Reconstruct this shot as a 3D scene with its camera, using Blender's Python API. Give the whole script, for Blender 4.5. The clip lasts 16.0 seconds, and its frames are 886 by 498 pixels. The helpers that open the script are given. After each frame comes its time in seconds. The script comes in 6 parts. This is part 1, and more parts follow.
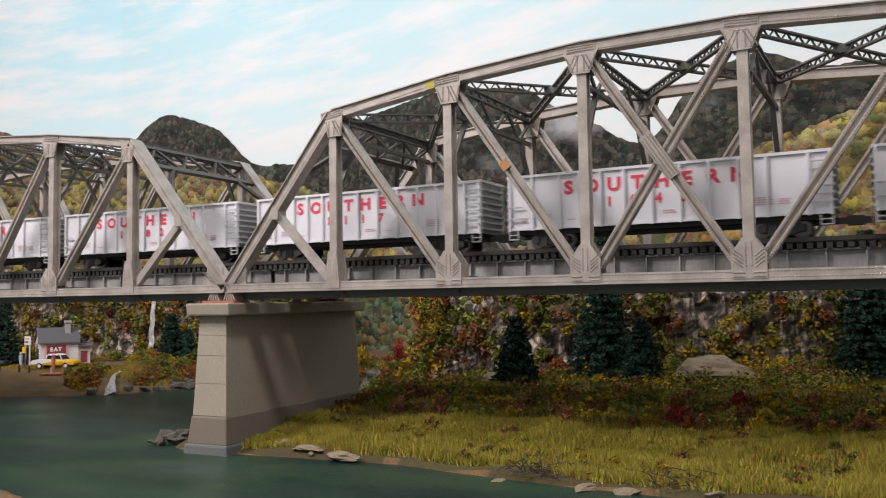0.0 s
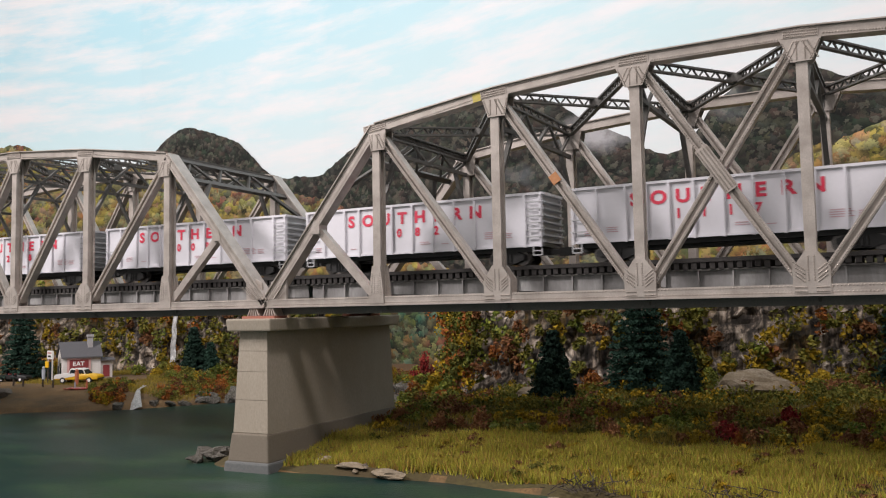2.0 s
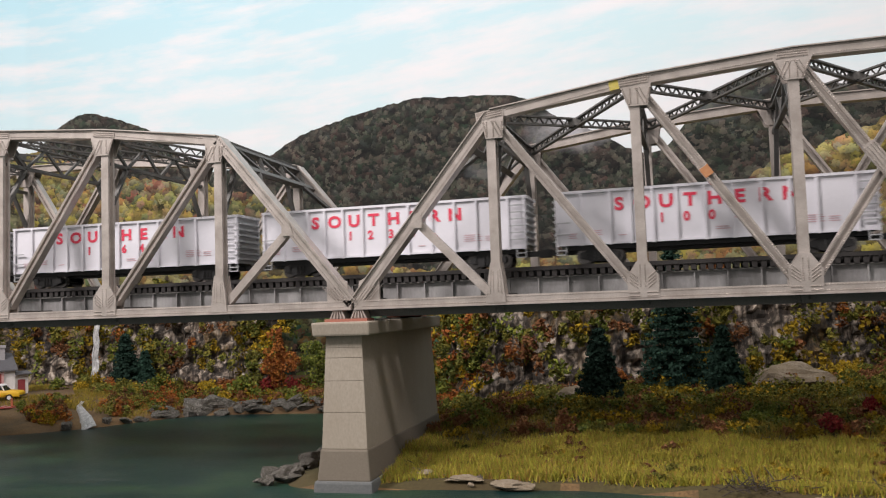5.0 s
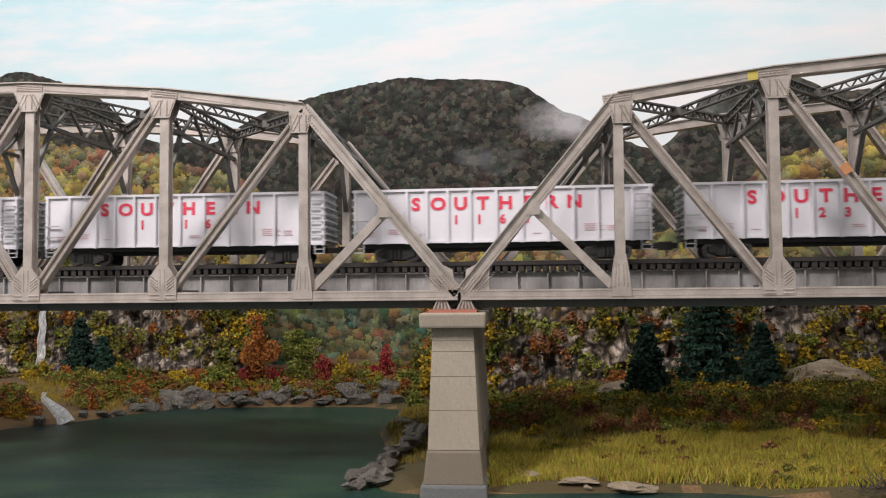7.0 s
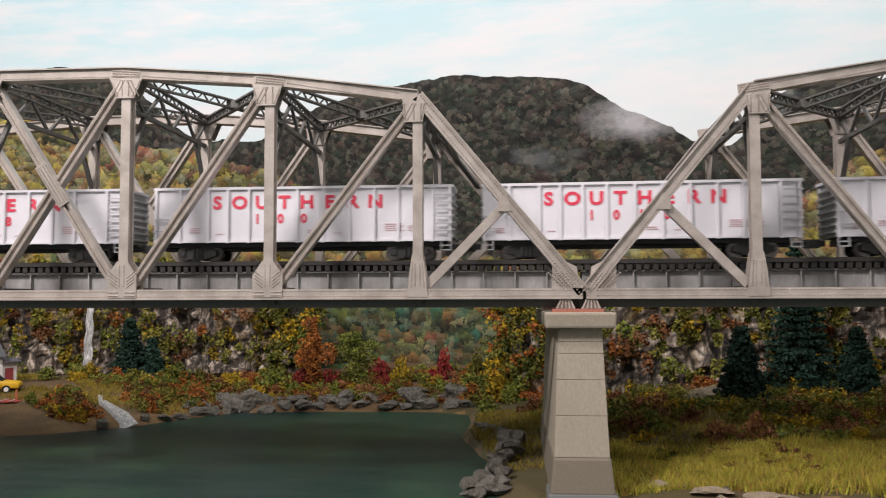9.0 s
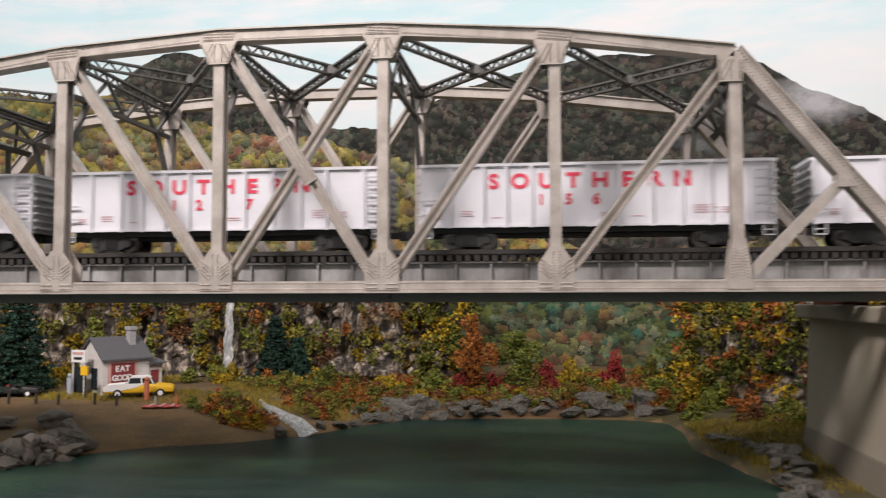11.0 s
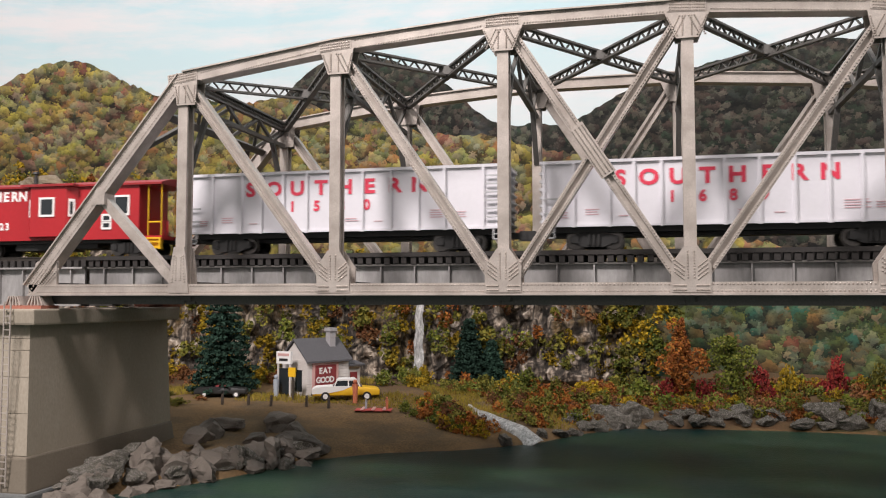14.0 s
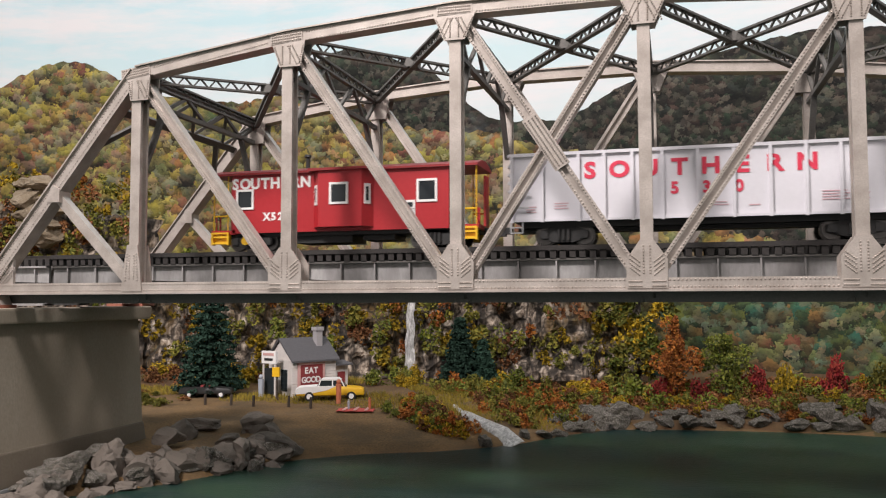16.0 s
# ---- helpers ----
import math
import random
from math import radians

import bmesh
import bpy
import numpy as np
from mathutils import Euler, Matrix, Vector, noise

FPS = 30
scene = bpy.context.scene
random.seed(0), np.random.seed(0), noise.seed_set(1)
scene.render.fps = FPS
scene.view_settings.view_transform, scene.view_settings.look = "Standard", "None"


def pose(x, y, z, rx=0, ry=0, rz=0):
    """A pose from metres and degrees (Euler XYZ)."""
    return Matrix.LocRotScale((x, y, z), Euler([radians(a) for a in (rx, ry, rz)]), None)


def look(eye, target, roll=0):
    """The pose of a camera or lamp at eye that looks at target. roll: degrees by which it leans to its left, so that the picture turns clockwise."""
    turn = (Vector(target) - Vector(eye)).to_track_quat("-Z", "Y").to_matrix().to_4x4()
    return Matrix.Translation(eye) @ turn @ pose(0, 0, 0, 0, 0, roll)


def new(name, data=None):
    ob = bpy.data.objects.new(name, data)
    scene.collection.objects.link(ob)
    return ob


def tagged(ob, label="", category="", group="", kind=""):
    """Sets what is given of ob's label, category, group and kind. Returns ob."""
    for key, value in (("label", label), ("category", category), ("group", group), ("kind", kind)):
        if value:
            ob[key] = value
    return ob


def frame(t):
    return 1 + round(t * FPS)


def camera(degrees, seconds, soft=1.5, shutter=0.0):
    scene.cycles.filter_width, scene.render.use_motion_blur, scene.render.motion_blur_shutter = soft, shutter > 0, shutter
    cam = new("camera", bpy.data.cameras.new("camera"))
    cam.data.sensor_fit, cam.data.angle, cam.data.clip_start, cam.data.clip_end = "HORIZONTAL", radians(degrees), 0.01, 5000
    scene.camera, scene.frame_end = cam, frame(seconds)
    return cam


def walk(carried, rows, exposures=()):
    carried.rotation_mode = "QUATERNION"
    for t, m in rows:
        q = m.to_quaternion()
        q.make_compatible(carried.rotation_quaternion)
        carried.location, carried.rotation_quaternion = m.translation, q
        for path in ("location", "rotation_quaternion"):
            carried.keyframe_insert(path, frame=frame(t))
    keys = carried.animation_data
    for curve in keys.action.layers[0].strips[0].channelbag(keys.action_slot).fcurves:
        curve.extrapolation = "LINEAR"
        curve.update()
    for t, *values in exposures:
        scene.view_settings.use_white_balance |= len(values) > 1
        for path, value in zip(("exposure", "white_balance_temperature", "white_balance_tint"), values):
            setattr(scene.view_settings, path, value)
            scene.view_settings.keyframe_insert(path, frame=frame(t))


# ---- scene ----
cam = camera(55.62, 16.0, soft=1.15, shutter=0.4)
PATH = [
    (0, (0.05961, 0.05046, 0.10270), (-0.8167, 1.8443, 0.2211), -0.86),
    (0.5, (0.05341, 0.04804, 0.10345), (-0.8476, 1.8291, 0.2303), -0.92),
    (1, (0.04458, 0.04853, 0.10263), (-0.8459, 1.8343, 0.2370), -1.01),
    (1.5, (0.03017, 0.05532, 0.10427), (-0.8603, 1.8414, 0.2343), -0.98),
    (2, (0.03370, 0.04424, 0.10599), (-0.8510, 1.8322, 0.2495), -1.06),
    (2.5, (0.02418, 0.03392, 0.10622), (-0.8256, 1.8383, 0.2546), -1.09),
    (3, (-0.00337, 0.02867, 0.10975), (-0.7959, 1.8593, 0.2534), -1.12),
    (3.5, (-0.03495, 0.02241, 0.11037), (-0.7732, 1.8759, 0.2511), -0.87),
    (4, (-0.06906, 0.01008, 0.10662), (-0.7299, 1.8918, 0.2566), -1.44),
    (6.5, (-0.27572, 0.02248, 0.11587), (-0.5016, 2.0072, 0.2160), -0.83),
    (7, (-0.30362, 0.02455, 0.11454), (-0.4724, 2.0149, 0.2144), -0.53),
    (7.5, (-0.32464, 0.02953, 0.11232), (-0.4707, 2.0212, 0.2214), -0.58),
    (8, (-0.34698, 0.03269, 0.11247), (-0.4816, 2.0250, 0.2238), -0.43),
    (10.5, (-0.46175, 0.08523, 0.10668), (-0.6840, 2.0693, 0.2253), 0.08),
    (11, (-0.52027, 0.10312, 0.10669), (-0.7547, 2.0859, 0.2230), -0.15),
    (11.5, (-0.56612, 0.11238, 0.10990), (-0.8421, 2.0903, 0.2184), -0.04),
    (12, (-0.59056, 0.11846, 0.10793), (-0.9095, 2.0895, 0.2224), -0.00),
    (12.5, (-0.60342, 0.11949, 0.10783), (-0.9642, 2.0833, 0.2235), 0.10),
    (13, (-0.61026, 0.12046, 0.10790), (-1.0213, 2.0743, 0.2237), 0.07),
    (13.5, (-0.61448, 0.11902, 0.10745), (-1.0590, 2.0654, 0.2255), 0.05),
    (14, (-0.61824, 0.11842, 0.10724), (-1.0899, 2.0583, 0.2270), 0.03),
    (14.5, (-0.61643, 0.12082, 0.10605), (-1.0967, 2.0587, 0.2244), -0.08),
    (15, (-0.61137, 0.12779, 0.10445), (-1.0915, 2.0660, 0.2183), -0.18),
    (15.5, (-0.60130, 0.13508, 0.10487), (-1.1120, 2.0651, 0.2233), -0.27),
    (16, (-0.58784, 0.13880, 0.10625), (-1.1173, 2.0638, 0.2249), -0.19),
]
walk(cam, [(t, look(eye, target, roll)) for t, eye, target, roll in PATH],
     exposures=[(0, 0.0, 6400, 10.5), (4, 0.0, 6400, 10.5), (8, 0.0, 6450, 10.5), (12, 0.0, 6500, 11), (16, 0.0, 6500, 11)])

# ---- world and light ----
world = bpy.data.worlds.new("room_light")
scene.world = world
world.use_nodes = True
world.node_tree.nodes["Background"].inputs[0].default_value = (1.0, 0.95, 0.92, 1)
world.node_tree.nodes["Background"].inputs[1].default_value = 0.51


def ceiling_lamp(x, y, z, aim, size, watts, colour):
    lamp = bpy.data.lights.new("ceiling_lamp", "AREA")
    lamp.shape, lamp.size, lamp.energy, lamp.color = "DISK", size, watts, colour
    ob = new("ceiling_lamp", lamp)
    ob.matrix_world = look((x, y, z), aim)
    return ob


WARM = (1.0, 0.93, 0.91)
ceiling_lamp(-1.00, -0.15, 0.92, (-0.75, 0.60, 0.15), 0.22, 18.0, WARM)
ceiling_lamp(0.10, -0.02, 1.25, (-0.15, 0.60, 0.10), 0.20, 9.5, WARM)
# added wash without a known fixture, brightens the backdrop
ceiling_lamp(-0.50, 0.30, 1.60, (-0.50, 1.05, 0.30), 0.60, 1.85, (1.0, 0.96, 0.95))

# ---- shape helpers; shapes are drawn in units of 0.1 m ----
U = 0.1
rng = np.random.default_rng(7)


def V(*p):
    return Vector(p)


def box(bm, x0, x1, y0, y1, z0, z1):
    v = [bm.verts.new((x, y, z)) for z in (z0, z1) for y in (y0, y1) for x in (x0, x1)]
    for f in ((0, 2, 3, 1), (4, 5, 7, 6), (0, 1, 5, 4), (2, 6, 7, 3), (0, 4, 6, 2), (1, 3, 7, 5)):
        bm.faces.new([v[i] for i in f])
    return v


def bar(bm, p, q, w, d, n=(0, 1, 0)):
    """A beam from p to q, w wide across n and d deep along n."""
    p, q, n = Vector(p), Vector(q), Vector(n).normalized()
    a = (q - p).normalized()
    s = a.cross(n).normalized()
    n = s.cross(a).normalized()
    ends = []
    for e in (p, q):
        ends.append([bm.verts.new(e + s * w / 2 * i + n * d / 2 * j) for i, j in ((-1, -1), (1, -1), (1, 1), (-1, 1))])
    bm.faces.new(ends[0][::-1])
    bm.faces.new(ends[1])
    for i in range(4):
        j = (i + 1) % 4
        bm.faces.new((ends[0][i], ends[0][j], ends[1][j], ends[1][i]))


def prism(bm, poly, y0, y1):
    """A polygon of (x, z) with thickness from y0 to y1."""
    a = [bm.verts.new((x, y0, z)) for x, z in poly]
    b = [bm.verts.new((x, y1, z)) for x, z in poly]
    bm.faces.new(a)
    bm.faces.new(b[::-1])
    for i in range(len(poly)):
        j = (i + 1) % len(poly)
        bm.faces.new((a[i], b[i], b[j], a[j]))


def tube(bm, p, q, r, r2=None, n=8):
    p, q = Vector(p), Vector(q)
    a = (q - p).normalized()
    s = a.orthogonal().normalized()
    t = a.cross(s)
    r2 = r if r2 is None else r2
    rings = []
    for e, rad in ((p, r), (q, r2)):
        rings.append([bm.verts.new(e + (s * math.cos(k * math.tau / n) + t * math.sin(k * math.tau / n)) * rad) for k in range(n)])
    bm.faces.new(rings[0][::-1])
    bm.faces.new(rings[1])
    for i in range(n):
        j = (i + 1) % n
        bm.faces.new((rings[0][i], rings[0][j], rings[1][j], rings[1][i]))


def mesh_of(name, bm, material, smooth=False):
    bmesh.ops.recalc_face_normals(bm, faces=bm.faces)
    bmesh.ops.scale(bm, vec=(U, U, U), verts=bm.verts)
    me = bpy.data.meshes.new(name)
    bm.to_mesh(me)
    bm.free()
    for m in material if isinstance(material, (list, tuple)) else (material,):
        me.materials.append(m)
    if smooth:
        me.polygons.foreach_set("use_smooth", [True] * len(me.polygons))
    return me


def part(name, bm, material, parent=None, label="", smooth=False):
    ob = new(name, mesh_of(name, bm, material, smooth) if isinstance(bm, bmesh.types.BMesh) else bm)
    ob.parent = parent
    if label:
        ob["label"] = label
    return ob


def thing(name, label, category, group="", m=None):
    ob = new(name)
    ob.empty_display_size = 0.01
    if m is not None:
        ob.matrix_basis = m
    return tagged(ob, label, category, group)


def at(x, y, z=0, rz=0):
    return pose(x * U, y * U, z * U, 0, 0, rz)


def sheet(name, verts, faces, material, parent=None, smooth=False):
    me = bpy.data.meshes.new(name)
    me.from_pydata((np.asarray(verts) * U).tolist(), [], faces if isinstance(faces, list) else faces.tolist())
    for m in material if isinstance(material, (list, tuple)) else (material,):
        me.materials.append(m)
    if smooth:
        me.polygons.foreach_set("use_smooth", [True] * len(me.polygons))
    ob = new(name, me)
    ob.parent = parent
    return ob


# ---- materials ----
def shader(name):
    m = bpy.data.materials.new(name)
    m.use_nodes = True
    nt = m.node_tree
    return m, nt, nt.nodes["Principled BSDF"]


def node(nt, kind, **values):
    n = nt.nodes.new(kind)
    for key, value in values.items():
        if key in n.inputs:
            n.inputs[key].default_value = value
        else:
            setattr(n, key, value)
    return n


def ramp(nt, fac, stops, hard=False):
    r = nt.nodes.new("ShaderNodeValToRGB")
    if hard:
        r.color_ramp.interpolation = "CONSTANT"
    els = r.color_ramp.elements
    while len(els) < len(stops):
        els.new(0.5)
    for e, (p, c) in zip(els, stops):
        e.position, e.color = p, (*c, 1)
    nt.links.new(fac, r.inputs[0])
    return r.outputs[0]


def coords(nt, scale=(1, 1, 1), kind="Object"):
    tc, mp = nt.nodes.new("ShaderNodeTexCoord"), nt.nodes.new("ShaderNodeMapping")
    mp.inputs["Scale"].default_value = scale
    nt.links.new(tc.outputs[kind], mp.inputs[0])
    return mp.outputs[0]


def noise_of(nt, vec, scale, detail=4, rough=0.6):
    n = node(nt, "ShaderNodeTexNoise", Scale=scale, Detail=detail, Roughness=rough)
    nt.links.new(vec, n.inputs["Vector"])
    return n.outputs[0]


def blend(nt, fac, a, b, how="MIX"):
    n = nt.nodes.new("ShaderNodeMix")
    n.data_type, n.blend_type = "RGBA", how
    for sock, v in ((n.inputs[0], fac), (n.inputs[6], a), (n.inputs[7], b)):
        if isinstance(v, (int, float)):
            sock.default_value = v
        elif isinstance(v, tuple):
            sock.default_value = (*v, 1)
        else:
            nt.links.new(v, sock)
    return n.outputs[2]


def bump_of(nt, bsdf, height, strength, distance):
    b = node(nt, "ShaderNodeBump", Strength=strength, Distance=distance)
    nt.links.new(height, b.inputs["Height"])
    nt.links.new(b.outputs[0], bsdf.inputs["Normal"])


def surface(name, c1, c2, fine=400, coarse=25, rough=0.6, metal=0.0, bump=0.3, stain=None, spec=0.5, stretch=(1, 1, 1)):
    """A worn surface: two tones at two scales, fine relief, and stains."""
    m, nt, b = shader(name)
    vec = coords(nt, stretch)
    f, c = noise_of(nt, vec, fine), noise_of(nt, vec, coarse, 5)
    col = ramp(nt, f, [(0.3, c1), (0.7, c2)])
    mid = tuple((x + y) / 2 for x, y in zip(c1, c2))
    col = blend(nt, ramp(nt, c, [(0.35, (0.15,) * 3), (0.65, (0.85,) * 3)]), col, stain or tuple(v * 0.75 for v in mid)) if stain else blend(nt, c, col, tuple(v * 0.85 for v in mid))
    nt.links.new(col, b.inputs["Base Color"])
    b.inputs["Roughness"].default_value, b.inputs["Metallic"].default_value = rough, metal
    b.inputs["Specular IOR Level"].default_value = spec
    if bump:
        bump_of(nt, b, f, bump, 0.0004)
    return m


STEEL = surface("grey_bridge_paint", (0.42, 0.37, 0.335), (0.60, 0.53, 0.48), 1500, 75, 0.38, 0.35, 0.14, stain=(0.31, 0.268, 0.235))
# bracing and floor steel; its dark tone carries the shade under the deck
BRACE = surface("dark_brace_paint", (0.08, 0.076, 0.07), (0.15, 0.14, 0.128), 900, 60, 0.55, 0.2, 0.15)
GIRDER = surface("stringer_paint", (0.34, 0.325, 0.32), (0.48, 0.465, 0.455), 500, 45, 0.5, 0.2, 0.15, stain=(0.15, 0.14, 0.135), stretch=(1, 1, 0.35))
TIE = surface("creosoted_wood", (0.016, 0.014, 0.013), (0.042, 0.036, 0.033), 700, 60, 0.85, 0, 0.4)
RAIL = surface("rail_steel", (0.05, 0.045, 0.042), (0.09, 0.075, 0.065), 600, 80, 0.45, 0.6, 0.1)
CONCRETE = surface("weathered_concrete", (0.28, 0.24, 0.19), (0.39, 0.34, 0.275), 900, 18, 0.85, 0, 0.25, stain=(0.27, 0.225, 0.17), stretch=(1, 1, 0.5))
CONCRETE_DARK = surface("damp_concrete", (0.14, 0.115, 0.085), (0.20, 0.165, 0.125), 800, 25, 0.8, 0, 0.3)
FOOTING = surface("footing_stone", (0.09, 0.095, 0.095), (0.15, 0.15, 0.145), 700, 40, 0.8, 0, 0.4)
REDLEAD = surface("red_lead_plate", (0.30, 0.09, 0.06), (0.38, 0.16, 0.11), 700, 50, 0.6)
ALU = surface("silver_car_paint", (0.71, 0.69, 0.73), (0.77, 0.75, 0.79), 500, 22, 0.38, 0.1, 0.05)
# silver car paint in a darker grey: shade of the ends put into its colour
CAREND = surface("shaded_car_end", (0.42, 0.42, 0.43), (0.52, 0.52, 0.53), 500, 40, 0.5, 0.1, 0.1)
BLACK = surface("truck_black", (0.012, 0.012, 0.012), (0.03, 0.028, 0.027), 700, 90, 0.55, 0.1, 0.3)
WHEEL = surface("wheel_steel", (0.10, 0.09, 0.085), (0.2, 0.19, 0.18), 700, 90, 0.3, 0.9, 0.1)
LETTER_RED = surface("red_lettering", (0.62, 0.028, 0.07), (0.70, 0.045, 0.09), 500, 60, 0.5, 0, 0.0)
FADED_RED = surface("faded_small_lettering", (0.56, 0.34, 0.37), (0.62, 0.42, 0.45), 500, 60, 0.5, 0, 0.0)
LETTER_WHITE = surface("white_lettering", (0.78, 0.76, 0.74), (0.82, 0.80, 0.78), 500, 60, 0.5, 0, 0.0)
CABOOSE = surface("caboose_red", (0.36, 0.012, 0.018), (0.42, 0.02, 0.026), 500, 30, 0.4, 0, 0.05)
ROOF_RED = surface("caboose_roof_red", (0.24, 0.012, 0.016), (0.3, 0.02, 0.022), 500, 30, 0.5, 0, 0.1)
YELLOW = surface("safety_yellow", (0.75, 0.42, 0.01), (0.8, 0.48, 0.02), 500, 60, 0.45, 0, 0.05)
COAL = surface("coal", (0.01, 0.01, 0.01), (0.03, 0.03, 0.03), 300, 60, 0.6, 0, 1.0)
PATCH_ORANGE = surface("rust_patch", (0.42, 0.16, 0.05), (0.5, 0.25, 0.12), 500, 120, 0.7)
PATCH_YELLOW = surface("yellow_patch", (0.48, 0.38, 0.05), (0.52, 0.43, 0.12), 500, 120, 0.7)

# ---- the bridge ----
PANEL, NODES, END_PANEL = 0.855, 7, 0.914
NODE_X = [PANEL - END_PANEL] + [PANEL * i for i in range(1, 7)] + [PANEL * 6 + END_PANEL]
TOPZ = [None, 2.242, 2.354, 2.415, 2.415, 2.354, 2.242, None]
BOTZ, DECKZ = 1.125, 1.30
FAR = 1.265
CENTRE = 0.68
BEND, BEND_Y, ANGLE = -3.353, 5.115, -2.77
LEFT_ORIGIN = -9.41
LEFT_END = LEFT_ORIGIN + NODE_X[0]


def rivet_rows(rows):
    """Small pyramids on a face at constant y; rows of (x0, z0, x1, z1, count, y)."""
    verts, faces = [], []
    r = 0.0043
    for x0, z0, x1, z1, count, y in rows:
        count = int(count * 1.5)
        for k in range(count):
            f = (k + 0.5) / count
            x, z, i = x0 + (x1 - x0) * f, z0 + (z1 - z0) * f, len(verts)
            verts += [(x - r, y, z - r), (x + r, y, z - r), (x + r, y, z + r), (x - r, y, z + r), (x, y - 0.0062, z)]
            faces += [(i, i + 1, i + 4), (i + 1, i + 2, i + 4), (i + 2, i + 3, i + 4), (i + 3, i, i + 4)]
    return verts, faces


def laced_bar(name, p, q, w, d, n, parent, material, pitch=0.05):
    """Two angles with zigzag lacing between them."""
    p, q, n = Vector(p), Vector(q), Vector(n)
    bm = bmesh.new()
    a = (q - p).normalized()
    s = a.cross(n).normalized()
    for k in (-1, 1):
        bar(bm, p + s * k * w / 2, q + s * k * w / 2, 0.011, d, n)
    length = (q - p).length
    count = max(2, int(length / pitch))
    for i in range(count):
        k = 1 if i % 2 else -1
        bar(bm, p + a * length * i / count + s * k * w / 2, p + a * length * (i + 1) / count - s * k * w / 2, 0.007, d * 0.35, n)
    return part(name, bm, material, parent)


def h_beam(bm, p, q, n, width, depth, flange, web):
    """An H section from p to q: two flanges of the given width, stacked along n, and a web between them."""
    p, q = Vector(p), Vector(q)
    a = (q - p).normalized()
    n = Vector(n).normalized()
    s = a.cross(n).normalized()
    w, d, i = width / 2, depth / 2, depth / 2 - flange
    prof = [(-w, -d), (w, -d), (w, -i), (web / 2, -i), (web / 2, i), (w, i), (w, d), (-w, d), (-w, i), (-web / 2, i), (-web / 2, -i), (-w, -i)]
    ends = [[bm.verts.new(e + s * u + n * v) for u, v in prof] for e in (p, q)]
    for c in ((0, 1, 2, 3, 10, 11), (3, 4, 9, 10), (4, 5, 6, 7, 8, 9)):
        bm.faces.new([ends[0][k] for k in c][::-1])
        bm.faces.new([ends[1][k] for k in c])
    for k in range(12):
        j = (k + 1) % 12
        bm.faces.new((ends[0][k], ends[0][j], ends[1][j], ends[1][k]))
    bmesh.ops.recalc_face_normals(bm, faces=bm.faces[:])


